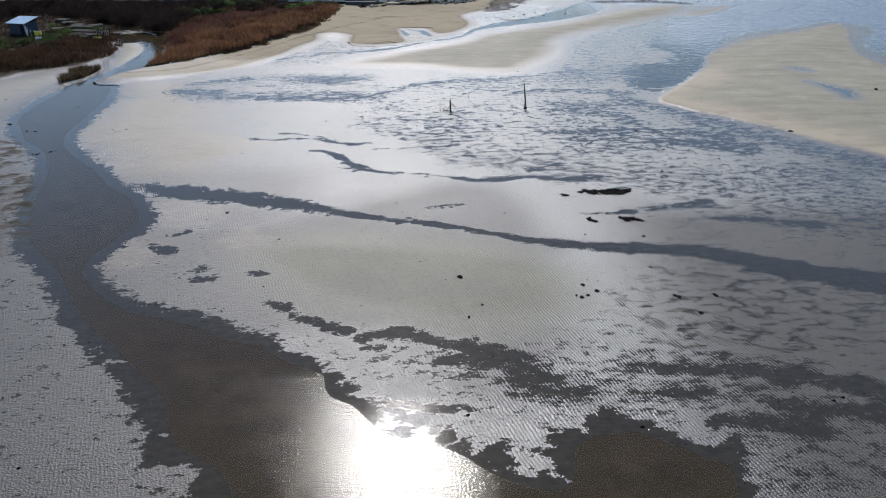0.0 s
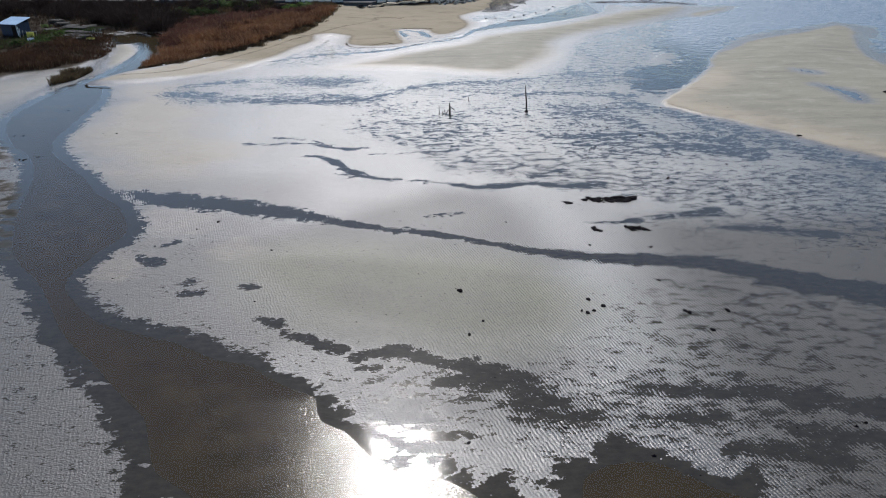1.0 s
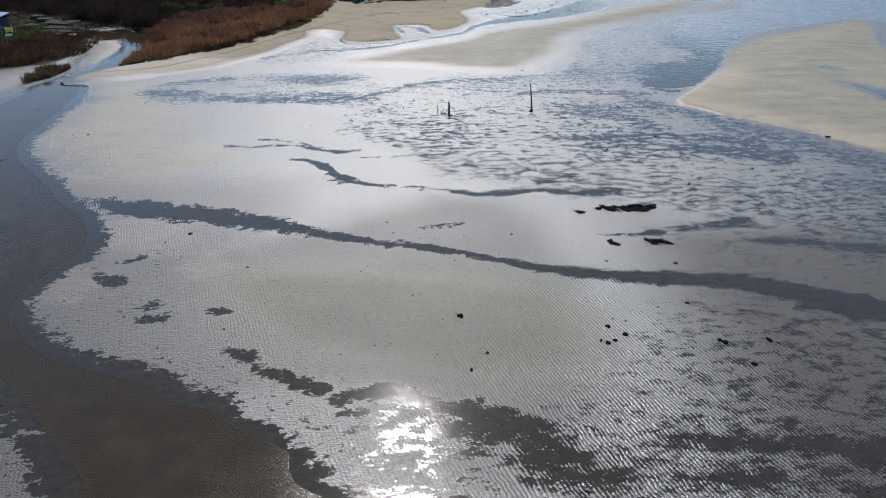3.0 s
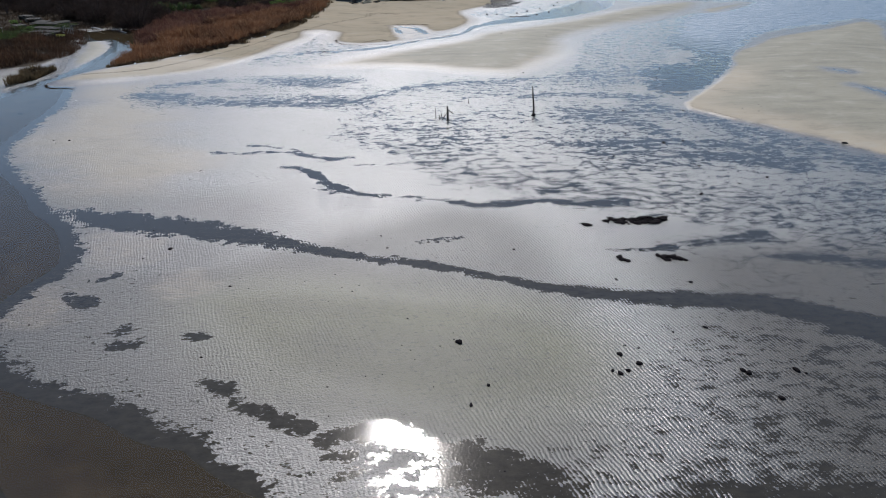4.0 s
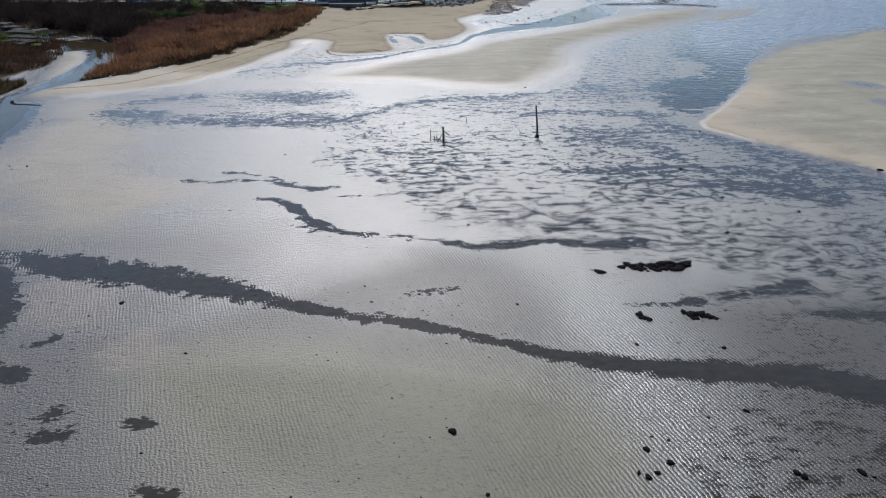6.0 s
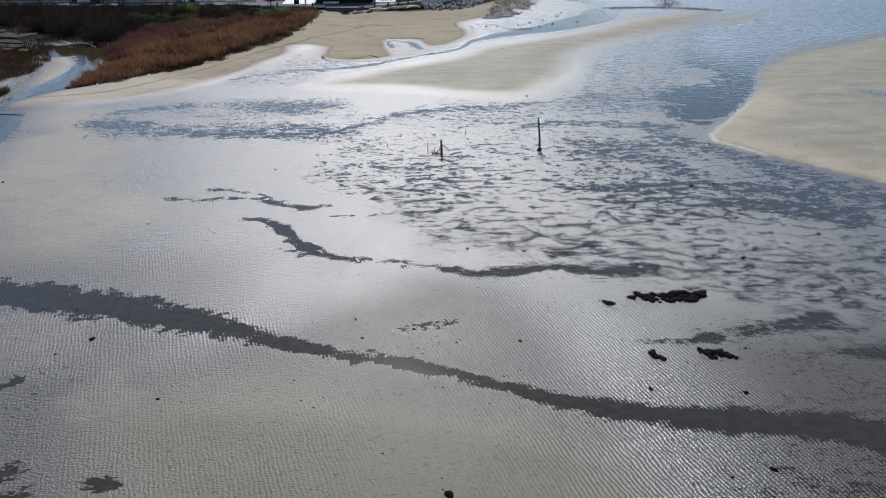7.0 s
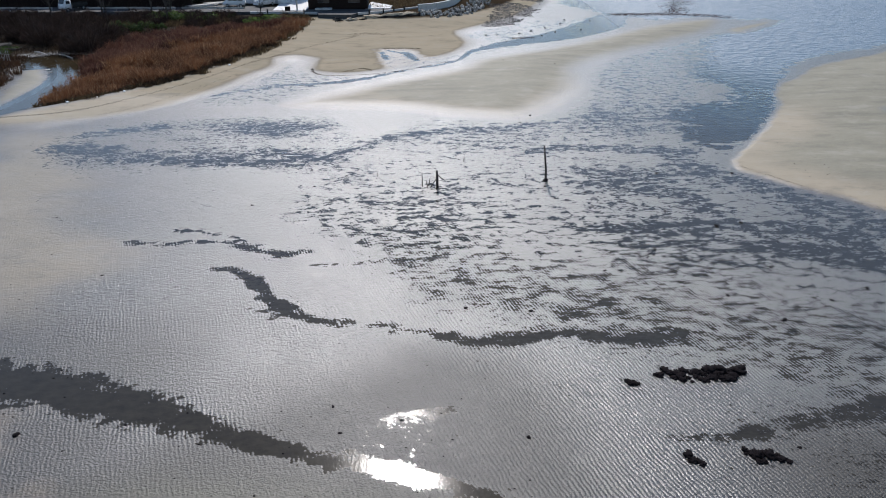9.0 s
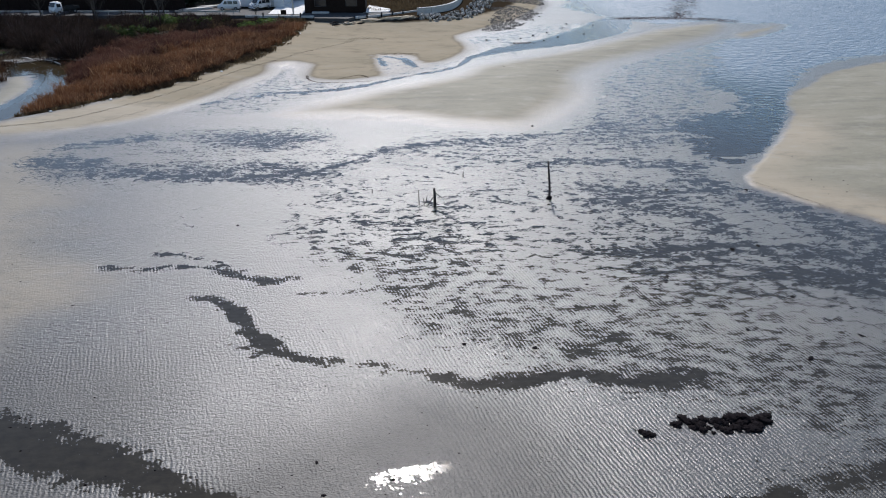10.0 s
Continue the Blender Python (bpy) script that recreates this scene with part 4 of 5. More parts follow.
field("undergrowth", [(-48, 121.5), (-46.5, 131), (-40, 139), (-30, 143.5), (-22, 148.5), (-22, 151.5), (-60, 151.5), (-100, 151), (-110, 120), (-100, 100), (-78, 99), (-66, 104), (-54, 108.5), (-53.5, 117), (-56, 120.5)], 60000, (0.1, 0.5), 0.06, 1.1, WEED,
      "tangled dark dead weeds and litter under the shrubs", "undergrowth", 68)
field("garden_weeds", [(-74, 104), (-66, 104.5), (-61, 112), (-58, 119), (-60, 124), (-66, 122), (-70, 113), (-80, 110)], 9000, (0.1, 0.5), 0.07, 1.0, LEAF, "green and yellowing weeds grown over the garden plot", "weeds", 70)
field("verge_grass", [(-62, 138), (-50, 141), (-38, 141.5), (-28, 146.5), (-21.5, 149), (-22, 151.2), (-34, 151.6), (-56, 150), (-72, 149)], 14000, (0.2, 0.7), 0.05, 0.7, STRAW,
      "rough olive and brown grass below the road", "grass", 66)


def twig_shrub(seed, wide, high, material, n=520):
    """A bare shrub: stems that fork into many thin twigs."""
    r = random.Random(seed)
    base = empty("shrub")
    bm = bmesh.new()
    for i in range(9):
        a, l = r.uniform(0, 6.283), r.uniform(0.3, 0.8)
        tube(bm, [(0.1 * math.cos(a), 0.1 * math.sin(a), -0.1), (0.25 * wide * l * math.cos(a), 0.25 * wide * l * math.sin(a), high * 0.4), (0.5 * wide * l * math.cos(a), 0.5 * wide * l * math.sin(a), high * r.uniform(0.7, 0.95))], (0.03, 0.02, 0.008), 4)
    part("trunk", bm, BARK, base)
    v, f = [], []
    for i in range(n):
        a, l, u = r.uniform(0, 6.283), math.sqrt(r.random()), r.random()
        top = high * (1 - 0.55 * l * l) * r.uniform(0.75, 1.1)
        p = Vector((0.5 * wide * l * math.cos(a), 0.5 * wide * l * math.sin(a), top * (0.25 + 0.7 * u)))
        way = Vector((math.cos(a) * l + r.uniform(-0.6, 0.6), math.sin(a) * l + r.uniform(-0.6, 0.6), r.uniform(0.4, 1.4))).normalized() * r.uniform(0.3, 0.75)
        side = way.cross(Vector((r.uniform(-1, 1), r.uniform(-1, 1), 0.3))).normalized() * r.uniform(0.016, 0.04)
        k = len(v)
        v += [p - side, p + side, p + way + side * 0.3, p + way - side * 0.3]
        f.append((k, k + 1, k + 2, k + 3))
    mesh_object("crown", [tuple(q) for q in v], f, material, base, smooth=False)
    return base


def leafy_shrub(seed, wide, high, material, n=900, name="bush"):
    """A leafy bush: stems and many small leaves in uneven clumps."""
    r = random.Random(seed)
    base = empty(name)
    bm = bmesh.new()
    for i in range(6):
        a = r.uniform(0, 6.283)
        tube(bm, [(0, 0, -0.1), (0.2 * wide * math.cos(a), 0.2 * wide * math.sin(a), high * 0.4), (0.38 * wide * math.cos(a), 0.38 * wide * math.sin(a), high * 0.75)], (0.04, 0.025, 0.01), 4)
    part("trunk", bm, BARK, base)
    clumps = [(Vector((r.gauss(0, 0.24) * wide, r.gauss(0, 0.24) * wide, high * r.uniform(0.25, 0.85))), r.uniform(0.14, 0.3) * wide) for _ in range(11)]
    v, f = [], []
    for i in range(n):
        c, s = r.choice(clumps)
        d = Vector((r.gauss(0, 1), r.gauss(0, 1), r.gauss(0, 0.8)))
        p = c + d.normalized() * s * r.uniform(0.6, 1.0)
        p.z = max(p.z, 0.05)
        a, b = Vector((r.uniform(-1, 1), r.uniform(-1, 1), r.uniform(-0.4, 0.4))).normalized() * 0.1, Vector((r.uniform(-1, 1), r.uniform(-1, 1), r.uniform(-1, 1))).normalized() * 0.07
        k = len(v)
        v += [p - a, p + b, p + a, p - b]
        f.append((k, k + 1, k + 2, k + 3))
    mesh_object("crown", [tuple(q) for q in v], f, material, base, smooth=False)
    return base


def plant(kinds, places, label, category, group):
    used = set()
    for i, (x, y, s) in enumerate(places):
        k = i % len(kinds)
        m = pose(*on_ground(x, y, 0.05), 0, 0, rng.uniform(0, 360))
        ob = copy_thing(kinds[k], m) if k in used else kinds[k]
        used.add(k)
        ob.matrix_basis = m @ Matrix.Diagonal((s, s, s * rng.uniform(0.85, 1.15), 1))
        tagged(ob, label, category, group)


def spread(outline, n, seed, lo=0.8, hi=1.25):
    return [(x, y, rng.uniform(lo, hi)) for x, y in scatter(outline, n, seed)]


bare = [twig_shrub(71, 3.2, 2.2, TWIG), twig_shrub(72, 2.6, 1.8, TWIG), twig_shrub(73, 3.8, 2.6, TWIG, 700)]
THICKET = [(-47.5, 121.5), (-47, 130), (-52, 137), (-60, 141), (-72, 146), (-80, 146), (-86, 139), (-73, 135), (-61, 129), (-55, 124.5), (-52, 122.5)]
plant(bare, spread(THICKET, 85, 81) + spread([(-62, 141), (-48, 142), (-44, 138), (-30, 143.5), (-29, 148), (-46, 150), (-70, 150)], 46, 82, 0.5, 0.9)
      + spread([(-100, 149), (-76, 148.5), (-50, 149.5), (-36, 149.8), (-36, 152.4), (-60, 152.6), (-100, 152.4)], 60, 86, 0.4, 0.75) + spread([(-80, 124), (-92, 118), (-102, 135), (-82, 142)], 18, 85), "bare leafless purplish-brown shrub in a thicket", "shrub", "thicket behind the reeds")
green = [leafy_shrub(74, 2.2, 1.5, LEAF), leafy_shrub(75, 1.7, 1.1, LEAF)]
plant(green, [(-45.5, 136.3, 1.2), (-47.4, 136.6, 1.0), (-49.5, 136.4, 1.1), (-43.6, 138.2, 0.9), (-51.3, 135.6, 0.9), (-41.5, 146.6, 1.3), (-44.5, 145, 1.2), (-38.5, 145.8, 1.0), (-48, 148, 1.2),
              (-35, 149.4, 0.9), (-58.5, 119.4, 0.8), (-69.5, 108.5, 0.9), (-64.5, 107.6, 0.8), (-73, 106.5, 1.0), (-61, 113.2, 0.8)], "dark green leafy evergreen bush", "bush", "evergreen bushes")
bright = [leafy_shrub(76, 2.0, 0.9, LEAF_BRIGHT, 800)]
plant(bright, [(-28.6, 144.6, 1.6), (-30.2, 142.6, 1.3), (-27.4, 146.4, 1.4), (-44.4, 146.8, 1.5), (-41.4, 147.4, 1.5), (-46.8, 146.4, 1.2), (-39.2, 148.6, 1.2), (-58, 116.8, 0.7), (-61.2, 116.2, 0.6), (-63.2, 118.4, 0.7), (-68.4, 124.6, 0.7), (-59.4, 121.8, 0.6), (-72, 105.2, 0.8), (-25.4, 148.2, 0.6)],
      "low bright green bush among dead reeds", "bush", "bright green bushes")


def bare_tree(seed, high):
    r = random.Random(seed)
    base = empty("tree")
    trunk, limbs = bmesh.new(), bmesh.new()
    pts = [(0, 0, -0.2), (0.1, 0.05, high * 0.3), (-0.05, 0.1, high * 0.6), (0.1, 0, high)]
    tube(trunk, pts, (0.17, 0.14, 0.10, 0.03), 8)
    part("trunk", trunk, BARK, base, smooth=True)
    for i in range(26):
        z = high * r.uniform(0.3, 0.97)
        a, l = r.uniform(0, 6.283), (high - z) * 0.45 + 0.5
        p0 = Vector((0, 0.05, z))
        p1 = p0 + Vector((math.cos(a) * l * 0.5, math.sin(a) * l * 0.5, l * 0.45))
        p2 = p1 + Vector((math.cos(a + r.uniform(-0.5, 0.5)) * l * 0.5, math.sin(a) * l * 0.5, l * 0.6))
        tube(limbs, [p0, p1, p2], (0.05, 0.03, 0.01), 4)
        for j in range(4):
            q = p0.lerp(p2, r.uniform(0.4, 1))
            tube(limbs, [q, q + Vector((r.uniform(-0.5, 0.5), r.uniform(-0.5, 0.5), r.uniform(0.3, 0.8)))], (0.016, 0.006), 3)
    part("crown", limbs, BARK, base)
    return base


trees = [bare_tree(91, 7.5), bare_tree(92, 6.0)]
plant(trees, [(-44.6, 144.6, 1.0), (-49.2, 150.2, 1.0), (-59, 152.4, 1.0), (-46.5, 151.5, 0.8), (-66, 148.5, 0.8), (-30.6, 151.2, 0.55), (-54, 143, 0.7)], "bare leafless tree with thin upright branches", "tree", "bare trees")


def pine(seed, high):
    r = random.Random(seed)
    base = empty("pine_tree")
    part("trunk", tube(bmesh.new(), [(0, 0, -0.3), (0.1, 0, high * 0.5), (0, 0.1, high)], (0.22, 0.16, 0.04), 8), BARK, base, smooth=True)
    v, f = [], []
    for i in range(4200):
        z = high * (0.06 + 0.94 * r.random() ** 1.3)
        reach = (1 - z / high) ** 0.7 * high * 0.30 + 0.5
        a = r.uniform(0, 6.283) 
        l = reach * math.sqrt(r.random()) * (0.75 + 0.35 * math.sin(3 * a + z * 2.1))
        p = Vector((l * math.cos(a), l * math.sin(a), z + r.uniform(-0.3, 0.3)))
        s = Vector((r.uniform(-1, 1), r.uniform(-1, 1), r.uniform(-0.3, 0.5))).normalized() * r.uniform(0.25, 0.5)
        w = s.cross(Vector((0.2, 0.3, 1))).normalized() * r.uniform(0.08, 0.16)
        k = len(v)
        v += [p - s, p + w, p + s, p - w]
        f.append((k, k + 1, k + 2, k + 3))
    mesh_object("crown", [tuple(q) for q in v], f, NEEDLE, base, smooth=False)
    return base


pines = [pine(95, 12.0), pine(96, 10.5)]
# the six behind the white shed are unseen, added to shade the vans
plant(pines, [(-112 + 2.4 * i + rng.uniform(-0.7, 0.7), 166.3 + rng.uniform(0, 2.5), rng.uniform(0.85, 1.15)) for i in range(28)] + [(-111 + 3.4 * i + rng.uniform(-0.8, 0.8), 163.9, rng.uniform(0.6, 0.8)) for i in range(19)] + [(-48 + 4 * i, 176 + rng.uniform(0, 3), 1.1) for i in range(6)]
      + [(-92, 142, 0.5), (-97, 136, 0.5), (-99, 143, 0.6)], "dark evergreen tree, in rows that partly stand unseen to shade the road", "tree", "evergreen trees")
# ---------------------------------------------------------------- road, seawall and buildings behind the shore
CONCRETE = plain("weathered_concrete", (0.34, 0.35, 0.35), (0.58, 0.58, 0.56), 0.85, 2.5, 0.01)
PALE_CONCRETE = plain("pale_concrete", (0.55, 0.55, 0.54), (0.75, 0.75, 0.73), 0.8, 2.0, 0.008)
ASPHALT = plain("asphalt", (0.035, 0.036, 0.038), (0.07, 0.07, 0.07), 0.85, 8, 0.01, local=False)
RUBBLE = plain("grey_rubble", (0.08, 0.077, 0.07), (0.50, 0.48, 0.44), 0.9, 5, 0.03, spread=0.5)
PEBBLE = plain("dark_shingle", (0.03, 0.03, 0.032), (0.12, 0.115, 0.11), 0.7, 5, 0.02, local=False)
BOARD = plain("dark_stained_boards", (0.010, 0.007, 0.006), (0.030, 0.020, 0.017), 0.95, 7, 0.01, spec=0.1)
ROOFING = plain("dark_roof_sheet", (0.03, 0.032, 0.035), (0.06, 0.062, 0.066), 0.6, 4, 0.01)
BLUE_ROOF = plain("faded_blue_roof_sheet", (0.20, 0.34, 0.50), (0.50, 0.62, 0.72), 0.5, 3, 0.008)
BLUE_WALL = plain("dark_blue_wall", (0.015, 0.022, 0.045), (0.04, 0.055, 0.09), 0.7, 5, 0.01)
WHITE_PAINT = plain("white_vehicle_paint", (0.70, 0.71, 0.73), (0.80, 0.81, 0.82), 0.3, 3, 0.001)
WHITE_WALL = plain("white_wall_paint", (0.62, 0.64, 0.66), (0.78, 0.79, 0.80), 0.7, 3, 0.004)
GLASS_DARK = plain("tinted_window", (0.012, 0.015, 0.02), (0.03, 0.035, 0.04), 0.08, 2, 0.0, spec=0.6)
RUBBER = plain("black_rubber", (0.012, 0.012, 0.012), (0.03, 0.03, 0.03), 0.85, 12, 0.004)
STEEL = plain("dull_steel", (0.30, 0.31, 0.32), (0.5, 0.51, 0.52), 0.45, 6, 0.002, metal=0.8)
LENS = plain("lamp_lens", (0.55, 0.55, 0.5), (0.8, 0.8, 0.75), 0.15, 4, 0.0)
TIMBER = plain("grey_timber", (0.034, 0.032, 0.028), (0.130, 0.122, 0.108), 0.95, 6, 0.01, spec=0.1)
PALE_TIMBER = plain("bleached_timber", (0.40, 0.38, 0.35), (0.62, 0.60, 0.56), 0.8, 6, 0.01)
YELLOW = plain("yellow_plastic", (0.45, 0.42, 0.06), (0.62, 0.58, 0.12), 0.5, 5, 0.004)
SOIL = plain("garden_soil", (0.03, 0.022, 0.016), (0.07, 0.055, 0.04), 0.95, 6, 0.03, local=False)
ROAD_Z = 1.16


def slab(name, corners, top, thick, material):
    bm = bmesh.new()
    a = [bm.verts.new((x, y, top)) for x, y in corners]
    b = [bm.verts.new((x, y, top - thick)) for x, y in corners]
    bm.faces.new(a)
    bm.faces.new(b[::-1])
    for i in range(len(a)):
        j = (i + 1) % len(a)
        bm.faces.new((a[j], a[i], b[i], b[j]))
    bmesh.ops.recalc_face_normals(bm, faces=bm.faces)
    return part(name, bm, material)


tagged(slab("road", [(-130, 153), (-70, 153.2), (-33, 153.6), (-21, 153.0), (-20.4, 150.4), (-14.6, 150.0), (-13.5, 152.4), (-7, 156.2), (-8.6, 158), (-12.2, 156.6), (-22, 157.6), (-40, 162.5), (-130, 163)], ROAD_Z, 1.2, ASPHALT), "dark asphalt road behind the shore", "road", kind="structure")
tagged(slab("pavement", [(-29.4, 155.2), (-23.4, 155.0), (-23.6, 182), (-31, 182)], ROAD_Z + 0.03, 1.3, PALE_CONCRETE), "bright pale concrete forecourt", "pavement", kind="structure")
tagged(slab("pavement", [(-12.8, 157.6), (-8.3, 158.2), (-8.0, 161.4), (-12.6, 166.5)], ROAD_Z + 0.03, 1.3, PALE_CONCRETE), "bright pale concrete ramp beside the dark house", "pavement", kind="structure")


def kerb(name, points, label):
    """A concrete kerb of separate blocks along a line."""
    base = empty(name)
    line = [Vector((*p, 0)) for p in points]
    block = None
    for a, b in zip(line, line[1:]):
        n = max(1, round((b - a).length / 1.6))
        for i in range(n):
            p = a.lerp(b, (i + 0.5) / n)
            turn = math.degrees(math.atan2(b.y - a.y, b.x - a.x))
            if block is None:
                block = boxes(((1.57, 0.3, 0.4), (0, 0, 0)), bevel=0.03)
                first = part("block", block, CONCRETE, base)
                ob = first
            else:
                ob = new("block", first.data)
                ob.parent = base
            ob.matrix_basis = pose(p.x, p.y, ROAD_Z - 0.3, 0, 0, turn) @ Matrix.Diagonal(((b - a).length / n / 1.6, 1, 1, 1))
    return tagged(base, label, "kerb", kind="structure")


kerb("kerb", [(-33, 153.3), (-27, 152.9), (-20.8, 152.5)], "low pale concrete kerb along the road edge")
kerb("kerb", [(-13.6, 151.9), (-10, 153.6), (-6.8, 156.3), (-3.2, 159.6)], "low pale concrete kerb running to the seawall")


def seawall():
    """A curved concrete wall of panels with open joints."""
    base = empty("seawall")
    line = spline([(-3.0, 155.6), (0.2, 157.6), (3.2, 162.4), (4.8, 169.5), (5.6, 178), (6.0, 190)], False, 4)
    for (ax, ay), (bx, by) in zip(line, line[1:]):
        long, turn = math.hypot(bx - ax, by - ay), math.degrees(math.atan2(by - ay, bx - ax))
        bm = boxes(((long - 0.03, 0.32, 2.1), (0, 0, 0)), ((long - 0.03, 0.46, 0.16), (0, 0, 2.1)), bevel=0.02)
        part("panel", bm, CONCRETE, base).matrix_basis = pose((ax + bx) / 2, (ay + by) / 2, -0.1, 0, 0, turn)
    tagged(base, "curved pale grey concrete seawall of joined panels", "seawall", kind="structure")


seawall()


def riprap():
    """Loose grey boulders heaped against the seawall."""
    base = empty("riprap")
    kinds = [part("boulder", lump(rng, (0.42, 0.34, 0.3), 0.5, 1, 1.4, False), RUBBLE, base) for _ in range(5)]
    line = spline([(-2.4, 152.4), (1.0, 152.6), (5.4, 156.2), (8.4, 164), (9.8, 174), (10.2, 184)], False, 12)
    n = 298
    for i in range(n):
        t = (i + rng.random()) / n * (len(line) - 1.001)
        a, b = line[int(t)], line[int(t) + 1]
        p = a + (b - a) * (t % 1)
        side = np.array([-(b - a)[1], (b - a)[0]]) / np.hypot(*(b - a))
        off = rng.uniform(-1.9, 1.9)
        x, y = p + side * off
        if y < 152.4 and x < -1:
            y += 0.8
        z = max(height_at(x, y), 0.1) + 0.3 * (off + 1.9) / 3.8 + rng.uniform(-0.1, 0.2)
        ob = kinds[i] if i < 5 else new("boulder", kinds[i % 5].data)
        ob.parent = base
        s = rng.uniform(0.45, 0.95)
        ob.matrix_basis = pose(x, y, z, rng.uniform(0, 360), rng.uniform(0, 360), rng.uniform(0, 360)) @ Matrix.Diagonal((s, s, s, 1))
    tagged(base, "heap of loose pale grey boulders along the seawall", "boulders")


riprap()


def shingle():
    """Dark stones strewn over the foreshore."""
    v, f = [], []
    area = [(8, 146), (10.5, 144), (15, 149.5), (20, 165), (23, 181), (25, 188), (12, 188), (11, 170), (11, 158)]
    for x, y in scatter(area, 9000, 67):
        if cloud(np.array([x * 0.25]), np.array([y * 0.25]), 3, 9)[0] < -0.18:
            continue
        s = rng.uniform(0.04, 0.11) * (1.7 if rng.random() < 0.08 else 1)
        z = max(height_at(x, y), 0.0)
        k = len(v)
        a = rng.uniform(0, 6.283)
        for j in range(5):
            r = s * rng.uniform(0.8, 1.2)
            v.append((x + r * math.cos(a + 1.2566 * j), y + r * math.sin(a + 1.2566 * j), z - 0.03))
        for j in range(5):
            r = s * rng.uniform(0.4, 0.7)
            v.append((x + r * math.cos(a + 1.2566 * j), y + r * math.sin(a + 1.2566 * j), z + s * rng.uniform(0.5, 0.8)))
        f += [(k + j, k + (j + 1) % 5, k + 5 + (j + 1) % 5, k + 5 + j) for j in range(5)] + [tuple(k + 5 + j for j in range(5))]
    tagged(mesh_object("shingle", v, f, PEBBLE, smooth=False), "dark stones strewn over the wet foreshore", "stones", kind="stuff")
    kinds = [part("stone", lump(rng, (0.2, 0.16, 0.13), 0.4, 2), PEBBLE, smooth=True) for _ in range(2)]
    for i, (x, y) in enumerate([(13.6, 137.6), (15.8, 140.2), (18.4, 143.0), (12.2, 133.8), (10.0, 136.4), (21.6, 147.2), (8.2, 136.2), (17.0, 136.2), (24.2, 141.8), (19.6, 139.2), (27.4, 150.5), (23.0, 151.5)]):
        m = pose(x, y, max(height_at(x, y), -0.1) + 0.05, 0, 0, rng.uniform(0, 360))
        ob = copy_thing(kinds[i % 2], m) if i > 1 else kinds[i]
        ob.matrix_basis = m
        tagged(ob, "dark stone lying in shallow water", "stone", "stones in the back channel")


shingle()


def berm():
    """Eroded sand heaps with dark drift at the top of the beach."""
    for x, y, a, b, c in ((-10.6, 150.8, 1.9, 0.8, 0.3), (-7.0, 151.4, 2.0, 0.8, 0.3), (-4.4, 152.2, 1.2, 0.7, 0.26), (-14.4, 149.2, 1.0, 0.6, 0.2)):
        ob = part("sand_heap", lump(rng, (a, b, c), 0.7, 4, 2.6), PALE_SAND, smooth=True)
        ob.matrix_basis = pose(x, y, height_at(x, y) + 0.1, 0, 0, 8)
        tagged(ob, "heap of eroded pale sand at the top of the beach", "sand heap")
    for x, y, s, t in ((-8.6, 150.0, 1.5, 10), (-6.4, 149.8, 1.8, -5), (-4.4, 150.6, 1.5, 15), (-2.6, 151.4, 1.2, 30), (-17.0, 149.4, 1.3, 60), (-16.4, 147.9, 0.9, 20), (-12.4, 149.0, 0.8, 0)):
        base = empty("driftwood", on_ground(x, y, -0.05), t)
        for i in range(5):
            w = rng.uniform(0.3, 0.9) * s
            part("branch", tube(bmesh.new(), [(-w, rng.uniform(-0.3, 0.3), 0.05), (0, rng.uniform(-0.3, 0.3), rng.uniform(0.05, 0.35)), (w, rng.uniform(-0.3, 0.3), 0.08)], (0.07, 0.09, 0.04), 5), DARK_WOOD, base)
        tagged(base, "tangle of dark driftwood branches on pale sand", "driftwood", "driftwood on the beach")


PALE_SAND = plain("pale_sand", (0.36, 0.29, 0.205), (0.52, 0.44, 0.33), 0.95, 3, 0.02, local=False)
berm()


def dark_house():
    """A one-storey house clad in dark boards, seen from its shaded side."""
    base = empty("house", (-17.7, 156.9, ROAD_Z), 4.0)
    w, d, h = 10.8, 9.0, 4.6
    for name, size, at in (("wall", (w, 0.2, h), (0, 0.1, 0)), ("wall", (w, 0.2, h), (0, d - 0.1, 0)), ("wall", (0.2, d - 0.4, h), (-w / 2 + 0.1, d / 2, 0)), ("wall", (0.2, d - 0.4, h), (w / 2 - 0.1, d / 2, 0))):
        part(name, boxes((size, at)), BOARD, base)
    n = 30
    for i in range(n):
        part("board", boxes(((w / n - 0.03, 0.03, h - 0.3), (-w / 2 + (i + 0.5) * w / n, -0.016, 0.1))), BOARD, base)
    part("roof", boxes(((w + 1.0, d + 1.0, 0.22), (0, d / 2, h)), bevel=0.04), ROOFING, base)
    part("step", boxes(((3.0, 1.1, 0.28), (-2.6, -0.6, 0)), bevel=0.03), CONCRETE, base)
    for x in (-2.6, 2.9):
        win = part("window", boxes(((1.9, 0.08, 1.3), (x, -0.07, 1.15))), GLASS_DARK, base)
        part("frame", boxes(((2.06, 0.1, 0.08), (x, -0.09, 1.08)), ((2.06, 0.1, 0.08), (x, -0.09, 2.45)), ((0.08, 0.1, 1.29), (x - 0.99, -0.09, 1.16)), ((0.08, 0.1, 1.29), (x + 0.99, -0.09, 1.16))), ROOFING, win)
    sign = part("sign", boxes(((2.2, 0.05, 0.5), (-3.4, -0.12, 2.75))), BOARD, base, "dark sign board with pale bars")
    for i in range(4):
        part("bar", boxes(((0.28 + 0.1 * (i % 2), 0.02, 0.12), (-4.1 + 0.45 * i, -0.157, 2.95))), WHITE_WALL, sign)
